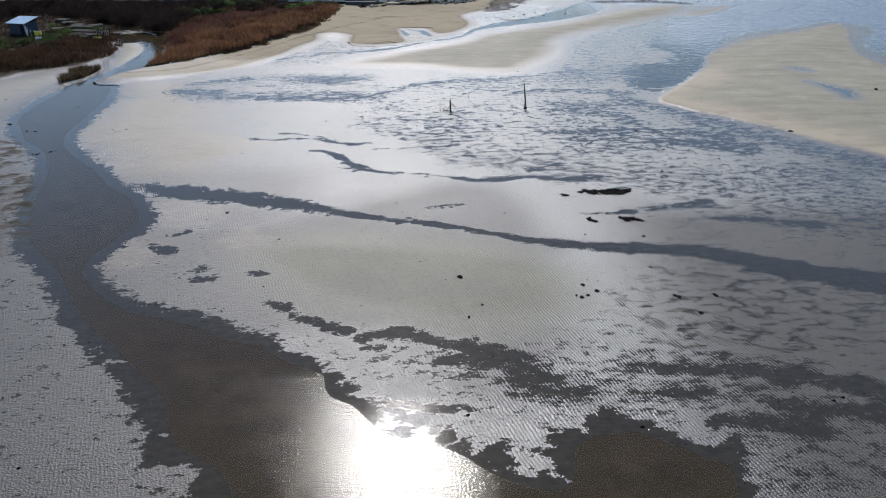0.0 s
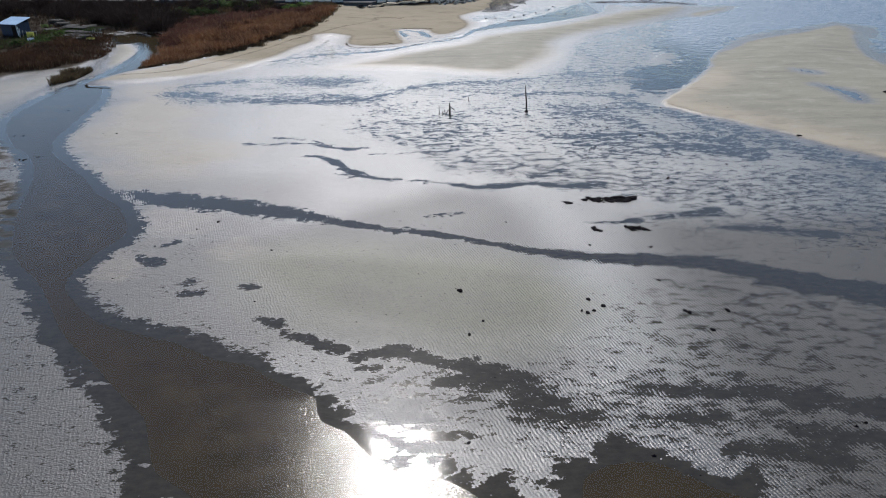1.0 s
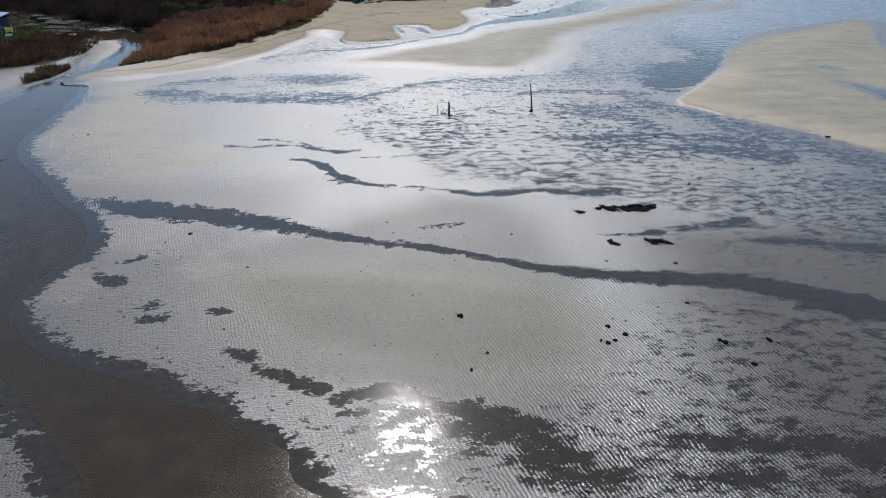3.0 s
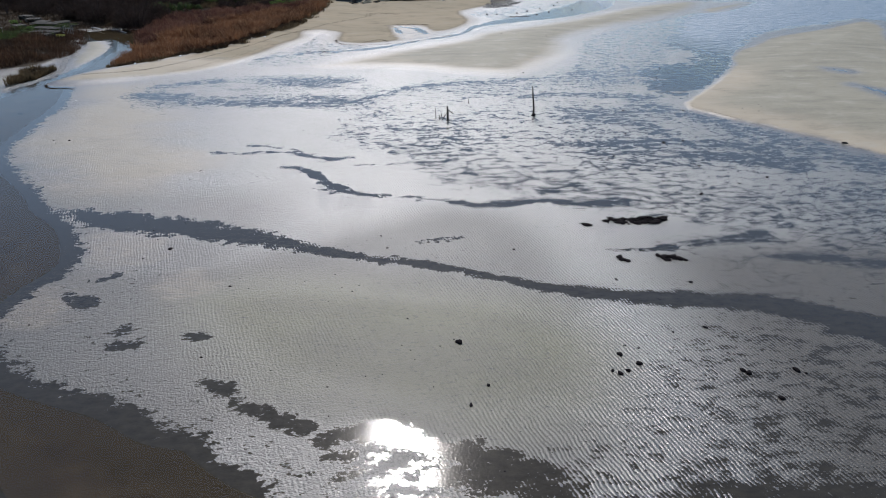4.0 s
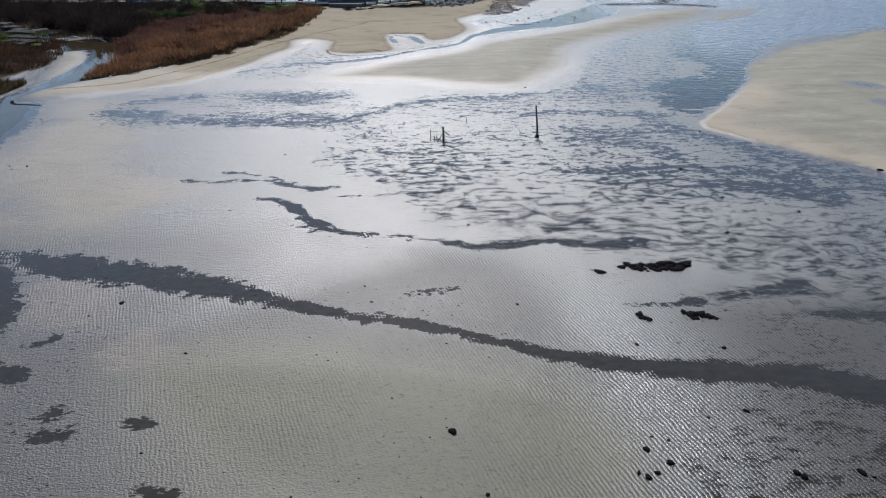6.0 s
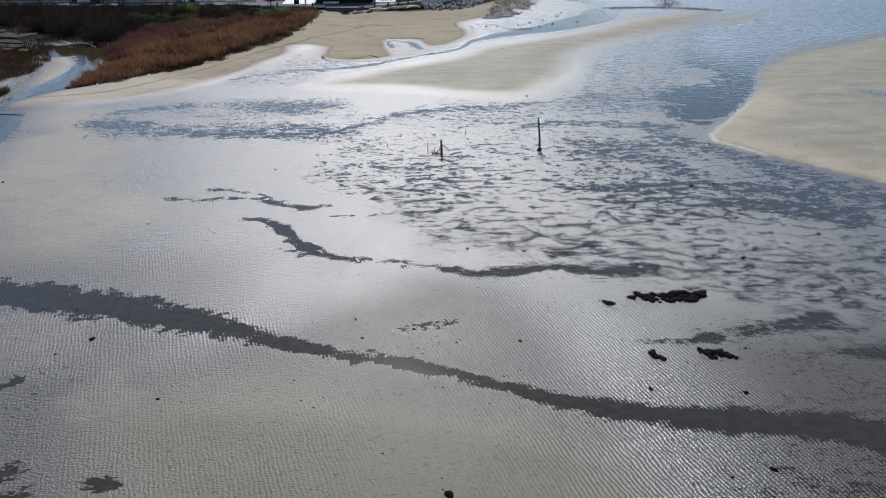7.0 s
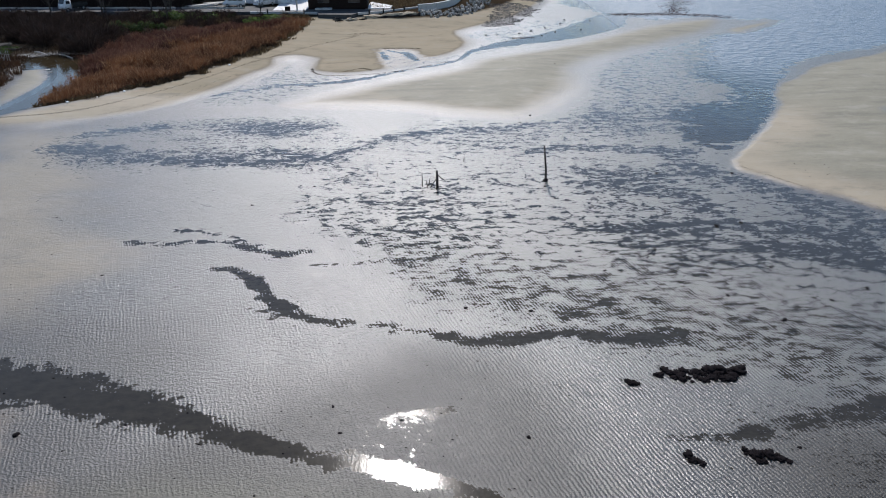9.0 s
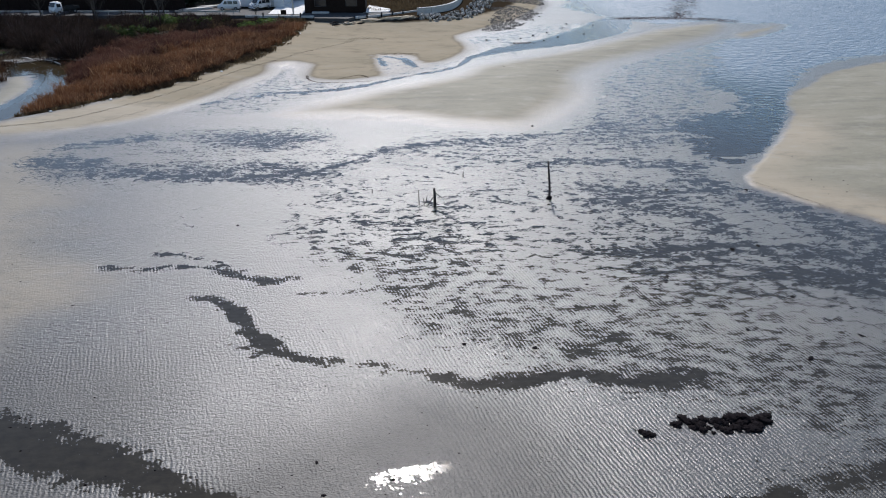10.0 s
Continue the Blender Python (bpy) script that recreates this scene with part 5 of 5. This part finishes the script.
    tagged(base, "dark board-clad house with a flat roof behind the beach", "house")


dark_house()


def wheel(parent, x, y, r=0.30, wide=0.18):
    bm = bmesh.new()
    bmesh.ops.create_cone(bm, cap_ends=True, segments=18, radius1=r, radius2=r, depth=wide, matrix=pose(x, y, r, 90, 0, 0))
    bmesh.ops.bevel(bm, geom=[e for e in bm.edges if abs(e.verts[0].co.y - e.verts[1].co.y) < 1e-4], offset=0.03, segments=1, affect="EDGES")
    tyre = part("wheel", bm, RUBBER, parent)
    bm = bmesh.new()
    bmesh.ops.create_cone(bm, cap_ends=True, segments=14, radius1=r * 0.62, radius2=r * 0.58, depth=wide + 0.03, matrix=pose(x, y, r, 90, 0, 0))
    part("rim", bm, STEEL, tyre)


def shell(profile, wide, lean=0.0):
    """A side profile (length, height) drawn out across the width; lean: how far the upper edge draws in."""
    bm = bmesh.new()
    top = max(z for _, z in profile)
    sides = []
    for s in (-1, 1):
        sides.append([bm.verts.new((x, s * (wide / 2 - lean * max(0, (z - 0.9) / (top - 0.9))), z)) for x, z in profile])
    bm.faces.new(sides[0])
    bm.faces.new(sides[1][::-1])
    for i in range(len(profile)):
        j = (i + 1) % len(profile)
        bm.faces.new((sides[0][j], sides[0][i], sides[1][i], sides[1][j]))
    bmesh.ops.recalc_face_normals(bm, faces=bm.faces)
    bmesh.ops.bevel(bm, geom=list(bm.edges), offset=0.04, segments=2, affect="EDGES")
    return bm


def minivan(at, turn, label):
    """A small van that points along its own -x."""
    base = empty("minivan", at, turn)
    part("body", shell([(-1.9, 0.3), (1.9, 0.3), (1.95, 0.8), (1.85, 1.55), (1.6, 1.83), (-0.75, 1.83), (-1.35, 1.2), (-1.9, 0.95), (-1.97, 0.6)], 1.62, 0.1), WHITE_PAINT, base, smooth=True)
    for s in (-1, 1):
        for x0, x1 in ((-0.95, -0.25), (-0.15, 0.75), (0.85, 1.65)):
            k = 0.35 if x0 < -0.5 else 0.02
            bm = bmesh.new()
            vs = [bm.verts.new((x, s * y, z)) for x, y, z in ((x0, 0.80, 1.08), (x1, 0.80, 1.08), (x1, 0.735, 1.62), (x0 + k, 0.735, 1.62))]
            got = bmesh.ops.extrude_face_region(bm, geom=[bm.faces.new(vs)])
            for e in got["geom"]:
                if isinstance(e, bmesh.types.BMVert):
                    e.co.y += s * 0.02
            bmesh.ops.recalc_face_normals(bm, faces=bm.faces)
            part("side_window", bm, GLASS_DARK, base)
        part("headlight", boxes(((0.12, 0.3, 0.18), (-1.9, s * 0.58, 0.72)), bevel=0.02), LENS, base)
        part("mirror", boxes(((0.12, 0.16, 0.16), (-1.0, s * 0.88, 1.1)), bevel=0.03), WHITE_PAINT, base)
        for x in (-1.2, 1.25):
            wheel(base, x, s * 0.74)
    bm = bmesh.new()
    vs = [bm.verts.new(c) for c in ((-1.33, -0.66, 1.24), (-1.33, 0.66, 1.24), (-0.80, 0.6, 1.80), (-0.80, -0.6, 1.80))]
    got = bmesh.ops.extrude_face_region(bm, geom=[bm.faces.new(vs)])
    for e in got["geom"]:
        if isinstance(e, bmesh.types.BMVert):
            e.co += Vector((-0.03, 0, 0.02))
    bmesh.ops.recalc_face_normals(bm, faces=bm.faces)
    part("windscreen", bm, GLASS_DARK, base)
    part("bumper", boxes(((0.14, 1.6, 0.22), (-1.96, 0, 0.34)), bevel=0.04), WHITE_PAINT, base)
    tagged(base, label, "van")


minivan((-37.6, 160.4, ROAD_Z), 3, "small white van with dark windows parked by the road")
minivan((-32.2, 161.3, ROAD_Z), 52, "small white van parked in the shade beside a wall")


def truck(at, turn):
    base = empty("truck", at, turn)
    part("cab", shell([(-2.3, 0.45), (-0.75, 0.45), (-0.75, 2.0), (-1.0, 2.15), (-1.85, 2.12), (-2.2, 1.35), (-2.33, 0.9)], 1.7, 0.08), WHITE_PAINT, base, smooth=True)
    part("cargo_bed", boxes(((3.1, 1.75, 0.12), (0.95, 0, 0.72)), ((3.1, 0.05, 0.36), (0.95, -0.85, 0.84)), ((3.1, 0.05, 0.36), (0.95, 0.85, 0.84)), ((0.05, 1.64, 0.36), (2.47, 0, 0.84))), RUBBER, base, "dark steel cargo bed")
    part("chassis", boxes(((4.3, 0.8, 0.2), (0.2, 0, 0.46))), RUBBER, base)
    for s in (-1, 1):
        part("side_window", boxes(((0.75, 0.03, 0.55), (-1.4, s * 0.835, 1.3)), bevel=0.01), GLASS_DARK, base)
        part("headlight", boxes(((0.08, 0.28, 0.16), (-2.3, s * 0.6, 0.75)), bevel=0.02), LENS, base)
        for x in (-1.6, 1.5):
            wheel(base, x, s * 0.75, 0.34, 0.2)
    part("windscreen", shell([(-2.23, 1.36), (-2.18, 1.36), (-1.86, 2.05), (-1.91, 2.05)], 1.4), GLASS_DARK, base)
    tagged(base, "small white flatbed truck standing on the road", "truck")


truck((-65.6, 155.6, ROAD_Z), 62)


def guard_rail(x0, y0, x1, y1):
    base = empty("guard_rail", (x0, y0, ROAD_Z), math.degrees(math.atan2(y1 - y0, x1 - x0)))
    long = math.hypot(x1 - x0, y1 - y0)
    part("rail", boxes(((long, 0.05, 0.3), (long / 2, 0, 0.45)), ((long, 0.09, 0.05), (long / 2, 0, 0.51)), ((long, 0.09, 0.05), (long / 2, 0, 0.64)), bevel=0.008), STEEL, base)
    for i in range(int(long / 2.5) + 1):
        part("post", tube(bmesh.new(), [(0.3 + 2.5 * i, 0.08, -0.2), (0.3 + 2.5 * i, 0.08, 0.8)], (0.06, 0.06), 8), STEEL, base)
    tagged(base, "dull grey steel guard rail beside the road", "guard rail", "guard rails")


guard_rail(-84, 154.0, -68.5, 154.0)
guard_rail(-62.5, 154.0, -46.5, 154.2)
guard_rail(-45.5, 154.2, -34, 154.0)


def street_pole(x, y):
    base = empty("utility_pole", (x, y, ROAD_Z))
    part("pole", tube(bmesh.new(), [(0, 0, -0.3), (0, 0, 7.5)], (0.16, 0.11), 12), CONCRETE, base, smooth=True)
    part("crossarm", boxes(((1.6, 0.1, 0.1), (0, -0.15, 6.8))), STEEL, base)
    tagged(base, "plain grey concrete utility pole", "pole")


street_pole(-25.0, 155.6)


def notice(x, y):
    base = empty("notice_board", (x, y, ROAD_Z - 0.2))
    for s in (-0.35, 0.35):
        part("leg", tube(bmesh.new(), [(s, 0, -0.3), (s, 0, 1.0)], (0.03, 0.03), 6), STEEL, base)
    part("board", boxes(((0.95, 0.05, 0.75), (0, -0.06, 0.55)), bevel=0.01), BOARD, base)
    tagged(base, "small dark notice board on two legs by the path", "notice board")


notice(-26.0, 152.2)


def bollard(x, y):
    ob = part("bollard", tube(bmesh.new(), [(0, 0, -0.2), (0, 0, 0.5), (0, 0, 0.56)], (0.13, 0.13, 0.06), 10), RUBBER, smooth=True)
    ob.matrix_basis = pose(x, y, ROAD_Z)
    tagged(ob, "short black rubber bollard on the concrete kerb", "bollard", "bollards on the kerb")


for x, y in ((-11.6, 152.5), (-9.2, 153.8), (-7.4, 155.3), (-5.6, 157.0), (-29.8, 153.0), (-23.2, 152.6)):
    bollard(x, y)


def white_shed():
    base = empty("shed", (-33.0, 164.4, ROAD_Z), -3)
    part("wall", boxes(((9.0, 6.0, 3.2), (0, 3, 0))), WHITE_WALL, base)
    part("roof", boxes(((9.6, 6.8, 0.16), (0, 3, 3.2)), bevel=0.03), ROOFING, base)
    part("door", boxes(((2.6, 0.08, 2.4), (1.4, -0.05, 0)), bevel=0.01), CONCRETE, base)
    part("window", boxes(((1.4, 0.08, 0.9), (-2.4, -0.05, 1.3)), bevel=0.01), GLASS_DARK, base)
    tagged(base, "low white-walled shed in shade behind the vans", "shed")


white_shed()


def timber_stack(x, y, turn, n, material, label):
    base = empty("timber_stack", (x, y, ROAD_Z), turn)
    for i in range(n):
        ob = part("plank", boxes(((rng.uniform(4.0, 5.6), 0.22, 0.07), (0, 0, 0)), bevel=0.008), material, base)
        ob.matrix_basis = pose(rng.uniform(-0.5, 0.5), (i % 5) * 0.26 - 0.5, 0.09 * (i // 5) + 0.02, 0, 0, rng.uniform(-3, 3))
    tagged(base, label, "timber")


timber_stack(-43.6, 160.5, 38, 20, PALE_TIMBER, "stack of bleached pale planks lying by the road")
timber_stack(-42.0, 164.2, 30, 15, PALE_TIMBER, "stack of bleached pale planks lying beyond the road")


# ---------------------------------------------------------------- the garden plot beside the creek
def blue_shed():
    x, y = -70.0, 116.2
    base = empty("shed", (x, y, height_at(x, y)), -14)
    base.scale = (0.76, 0.76, 0.86)
    for size, at in (((4.2, 0.1, 2.3), (0, 0.05, 0)), ((4.2, 0.1, 2.9), (0, 3.35, 0)), ((0.1, 3.2, 2.3), (-2.05, 1.7, 0)), ((0.1, 3.2, 2.3), (2.05, 1.7, 0))):
        part("wall", boxes((size, at)), BLUE_WALL, base)
    roof = part("roof", boxes(((4.9, 4.4, 0.06), (0, 0, 0))), BLUE_ROOF, base, "faded pale blue roof sheets")
    roof.matrix_basis = pose(0, 1.7, 2.62, 10, 0, 0)
    for i in range(9):
        part("ridge", boxes(((0.07, 4.4, 0.05), (-2.2 + 0.55 * i, 0, 0.06))), BLUE_ROOF, roof)
    part("door", boxes(((0.9, 0.06, 1.9), (1.2, -0.05, 0)), bevel=0.01), BOARD, base)
    for i in range(3):
        ob = part("pipe", tube(bmesh.new(), [(2.3, -0.3, 0), (2.35, -0.25, 1.9)], (0.06, 0.05), 6), WHITE_WALL, base, "pale leaning plastic pipe")
        ob.matrix_basis = pose(0.25 * i, -0.12 * i, 0, 0, 6 * i - 6, 0)
    tagged(base, "dark blue garden shed with a faded pale blue roof", "shed")


blue_shed()


def garden_bed(x, y, long, wide, turn):
    base = empty("garden_bed", on_ground(x, y), turn)
    part("soil", boxes(((long, wide, 0.3), (0, 0, -0.15)), bevel=0.05), SOIL, base)
    for s in (-1, 1):
        part("board", boxes(((long + 0.1, 0.05, 0.3), (0, s * (wide / 2 + 0.03), -0.05))), TIMBER, base)
    r = np.random.default_rng(int(abs(x) * 7))
    xy = r.uniform((-long / 2, -wide / 2), (long / 2, wide / 2), (260, 2))
    v, f = blades(xy, np.full(260, 0.12), (0.1, 0.35), 0.07, 0.9, 8)
    tagged(mesh_object("crop", v, f, LEAF, base, "", False), "low green leaves", kind="stuff")
    tagged(base, "timber-edged garden bed with low green plants", "garden bed", "garden beds")


for spec in ((-63.0, 119.5, 5.5, 1.3, -8), (-62.0, 121.8, 5.5, 1.3, -8), (-61.0, 124.0, 5.5, 1.3, -8), (-60.5, 117.0, 4.0, 1.2, -8)):
    garden_bed(*spec)


def pallet_pile(x, y, turn, n):
    base = empty("pallet_pile", on_ground(x, y), turn)
    for i in range(n):
        for j in range(7):
            part("slat", boxes(((2.2, 0.16, 0.03), (0.05 * (i % 3), -0.66 + 0.22 * j, 0.15 * i + 0.12)), bevel=0), TIMBER, base)
        for j in (-0.95, 0, 0.95):
            part("bearer", boxes(((0.1, 1.45, 0.11), (j, 0, 0.15 * i + 0.005))), TIMBER, base)
    tagged(base, "pile of grey weathered wooden pallets among weeds", "pallets", "pallet piles")


pallet_pile(-59.0, 114.2, -12, 3)
pallet_pile(-62.6, 114.8, 8, 2)
for spec in ((-64.4, 125.0, -24, 3), (-66.6, 126.4, 12, 4), (-61.6, 125.6, 31, 2), (-69.4, 129.6, -9, 4), (-66.4, 121.6, -35, 2)):
    pallet_pile(*spec)


def crate(x, y, turn, material, size, label):
    base = empty("crate", on_ground(x, y), turn)
    a, b, h = size
    for sz, at in (((a, 0.05, h), (0, -b / 2, 0)), ((a, 0.05, h), (0, b / 2, 0)), ((0.05, b - 0.05, h), (-a / 2, 0, 0)), ((0.05, b - 0.05, h), (a / 2, 0, 0))):
        part("side", boxes((sz, at), bevel=0.008), material, base)
    part("floor", boxes(((a - 0.05, b - 0.05, 0.04), (0, 0, 0.02))), material, base)
    tagged(base, label, "crate", "crates in the garden")


crate(-66.0, 114.8, 20, YELLOW, (0.9, 0.7, 0.9), "tall faded yellow plastic crate")
crate(-56.4, 114.6, -15, YELLOW, (1.1, 0.6, 0.4), "yellow plastic crate tipped beside weeds")
crate(-65.0, 112.8, 5, WHITE_WALL, (0.8, 0.5, 0.4), "white plastic crate on the ground")
crate(-57.0, 117.0, 5, WHITE_WALL, (0.6, 0.5, 0.4), "white plastic crate on the ground")


def drift_log(x0, y0, x1, y1):
    z = max(height_at(x0, y0), 0.02)
    pts = [(x0 + (x1 - x0) * t, y0 + (y1 - y0) * t + 0.3 * math.sin(5 * t), z + 0.1) for t in (0, 0.3, 0.6, 1)]
    ob = part("drift_log", tube(bmesh.new(), pts, (0.06, 0.08, 0.07, 0.04), 8), PALE_TIMBER, smooth=True)
    tagged(ob, "bleached pale log lying along the creek bank", "log")


drift_log(-55.4, 122.4, -52.6, 120.6)
drift_log(-51.4, 121.2, -48.4, 119.0)


def litter(x, y, s):
    ob = part("litter", lump(rng, (s, s * 0.7, s * 0.5), 0.5, 1), WHITE_WALL)
    ob.matrix_basis = pose(*on_ground(x, y, -s * 0.3), 0, 0, rng.uniform(0, 360))
    tagged(ob, "small scrap of white litter among dead reeds", "litter", "litter at the edge of the reeds")


for x, y in ((-29.4, 106.2), (-33.5, 99.5), (-25.6, 112.6), (-21.8, 131), (-37.6, 95.2), (-20.9, 139), (-61, 92), (-66, 96)):
    litter(x, y, 0.22)


def plank_rack(x, y, turn):
    base = empty("plank_rack", on_ground(x, y), turn)
    for i in range(9):
        part("plank", boxes(((4.6 + rng.uniform(-0.4, 0.4), 0.13, 0.04), (rng.uniform(-0.2, 0.2), -0.9 + 0.225 * i, 0.55))), TIMBER, base)
    for sx in (-1.9, 0, 1.9):
        part("bearer", boxes(((0.08, 2.0, 0.09), (sx, 0, 0.46))), TIMBER, base)
        for sy in (-0.85, 0.85):
            part("leg", boxes(((0.08, 0.08, 0.52), (sx, sy, -0.06))), TIMBER, base)
    tagged(base, "low rack of grey weathered planks over garden weeds", "plank rack", "plank racks")


plank_rack(-60.6, 119.2, -10)
plank_rack(-62.4, 122.4, -10)
plank_rack(-59.2, 116.0, -6)


def trellis(x, y, turn):
    base = empty("trellis", on_ground(x, y), turn)
    for i in range(6):
        part("upright", tube(bmesh.new(), [(0.5 * i, 0, -0.1), (0.5 * i + rng.uniform(-0.2, 0.2), rng.uniform(-0.2, 0.2), rng.uniform(1.0, 1.7))], (0.025, 0.02), 5), PALE_TIMBER, base)
    part("crossbar", tube(bmesh.new(), [(-0.1, 0, 1.0), (2.7, 0.05, 1.05)], (0.02, 0.02), 5), PALE_TIMBER, base)
    tagged(base, "rickety bleached stick trellis beside the shed", "trellis", "trellises")


trellis(-67.6, 114.6, 10)
trellis(-57.2, 116.6, -25)


def wrack(name, line, count, wide, size, label, seed, material=WEED, flat=0.5):
    """A thin line of dark drift, or of dark flakes for scarp shade, strewn along the beach."""
    r = random.Random(seed)
    path = spline(line, False, 10)
    v, f = [], []
    for i in range(count):
        t = r.random() * (len(path) - 1.001)
        p = path[int(t)] + (path[int(t) + 1] - path[int(t)]) * (t % 1)
        x, y = p[0] + r.gauss(0, wide), p[1] + r.gauss(0, wide)
        z, s, a, k = max(height_at(x, y), 0.0), r.uniform(0.4, 1.0) * size, r.uniform(0, 6.283), len(v)
        for j in range(4):
            q = s * r.uniform(0.6, 1.3)
            v.append((x + q * math.cos(a + 1.571 * j), y + q * math.sin(a + 1.571 * j), z - 0.01))
        v.append((x, y, z + s * flat))
        f += [(k, k + 1, k + 4), (k + 1, k + 2, k + 4), (k + 2, k + 3, k + 4), (k + 3, k, k + 4)]
    tagged(mesh_object(name, v, f, material, smooth=False), label, "drift", kind="stuff")


wrack("wrack_or_shade_line", [(-41.5, 89.6), (-38, 91), (-34.2, 94), (-30.2, 99.4), (-26.6, 106.4), (-23.8, 113.6), (-20.4, 120.4), (-16.7, 127.6), (-12, 135.4)], 2600, 0.13, 0.055, "thin faint line of dark drift along the dry beach", 41)
wrack("wrack_or_shade_line", [(-43.6, 87.6), (-38, 88.6), (-32.4, 92.2), (-29, 96.4), (-26, 102.4), (-23.8, 108.5)], 900, 0.16, 0.045, "faint lower line of dark drift along the beach", 44)
wrack("wrack_or_shade_line", [(-15.2, 112.6), (-14.8, 110.8), (-13.4, 109.3), (-10.9, 109.0), (-7, 109.9), (-3, 112.4), (1.8, 116.8)], 1500, 0.12, 0.06, "thin line of dark drift beside the back channel", 42)
wrack("wrack_or_shade_line", [(-11.2, 110.8), (-9, 112.8), (-8.2, 112.4), (-7.6, 111.6)], 300, 0.10, 0.07, "small dark streak of drift on pale sand", 43)
wrack("wrack_or_shade_line", [(-7.2, 125.4), (-4.5, 125.6), (-1.9, 125.3)], 500, 0.14, 0.06, "dark line of drift above a seeping hollow", 45)
# dark flakes drawn as the shadow line under the spit's scarp
wrack("wrack_or_shade_line", [(-44.2, 86.4), (-43.4, 85.2), (-41.8, 84.9), (-40.3, 84.6)], 900, 0.07, 0.08, "dark flakes added as the scarp's shadow line along the sand spit at the creek", 46)
wrack("wrack_or_shade_line", [(-13, 136.5), (-10.5, 137.6), (-7.6, 136.6)], 500, 0.5, 0.06, "loose patch of dark drift on the beach", 47)
# dark flakes stand in for the shaded, wet scarp face of the eastern bar
wrack("wrack_or_shade_line", [(25.0, 77.0), (28, 72.6), (31.5, 68.6), (35.5, 63.6), (40.5, 57.4)], 600, 0.08, 0.045, "thin dark flakes added as the shaded wet scarp along the foot of the bar", 48)


DROWNED = leafage("drowned_weed", ((0.014, 0.008, 0.009), (0.026, 0.014, 0.014), (0.045, 0.026, 0.022)), 0.9, 0.2)
wrack("weed_bed", [(33.5, 157.8), (38.0, 158.3), (43.5, 158.3), (48.7, 157.2), (53.0, 155.1)], 1500, 0.95, 0.26, "dark purple-brown weed lying in shallow water behind the bar", 49, DROWNED, 0.15)
wrack("weed_bed", [(45.0, 159.4), (47.2, 165.8), (50.2, 174.1), (54.4, 183.5)], 800, 1.5, 0.34, "dark purple-brown weed lying in a shallow gully", 50, DROWNED, 0.15)
wrack("weed_bed", [(12.4, 133.9), (15.2, 134.4)], 160, 0.35, 0.2, "small dark mat of weed in the back channel", 51, DROWNED, 0.15)
PALE_STONE = plain("pale_pebble", (0.30, 0.28, 0.25), (0.55, 0.52, 0.47), 0.85, 3, 0.01, local=False)


def pebble_edge():
    """Pale pebbles along the water below the grass clump."""
    r = random.Random(52)
    path = spline([(-47.0, 84.4), (-46.2, 87.6), (-45.6, 91), (-46.2, 94.5), (-47.8, 98.4), (-48.6, 103)], False, 10)
    v, f = [], []
    for i in range(700):
        t = r.random() * (len(path) - 1.001)
        p = path[int(t)] + (path[int(t) + 1] - path[int(t)]) * (t % 1)
        x, y = p[0] + r.gauss(-0.2, 0.3), p[1] + r.gauss(0, 0.3)
        z, s, a, k = height_at(x, y), r.uniform(0.04, 0.11), r.uniform(0, 6.283), len(v)
        for j in range(5):
            q = s * r.uniform(0.8, 1.2)
            v.append((x + q * math.cos(a + 1.2566 * j), y + q * math.sin(a + 1.2566 * j), z - 0.02))
            v.append((x + 0.6 * q * math.cos(a + 1.2566 * j), y + 0.6 * q * math.sin(a + 1.2566 * j), z + 0.6 * s))
        for j in range(5):
            n = (j + 1) % 5
            f.append((k + 2 * j, k + 2 * n, k + 2 * n + 1, k + 2 * j + 1))
        f.append(tuple(k + 2 * j + 1 for j in range(5)))
    tagged(mesh_object("pebbles", v, f, PALE_STONE, smooth=False), "pale pebbles strewn along the creek bank", "pebbles", kind="stuff")


pebble_edge()


def board_fence():
    """A tall dark fence of upright boards behind the road."""
    base = empty("board_fence", (-112, 159.6, ROAD_Z - 0.05))
    panel = post = None
    for i in range(33):
        if panel is None:
            bm = bmesh.new()
            for j in range(9):
                box(bm, (0.20, 0.03, 3.4 + 0.06 * ((j * 7) % 3)), (0.1 + 0.222 * j, 0.02 * (j % 2), 0))
            panel = ob = part("panel", bm, BOARD, base)
            post = part("post", boxes(((0.14, 0.14, 3.7), (0, -0.1, 0)), bevel=0.01), BOARD, base)
        else:
            ob = new("panel", panel.data)
            ob.parent = base
            leg = new("post", post.data)
            leg.parent = base
            leg.matrix_basis = pose(2.02 * i, 0, 0)
        ob.matrix_basis = pose(2.02 * i, 0, 0)
    tagged(base, "tall dark stained board fence behind the road", "fence")


board_fence()
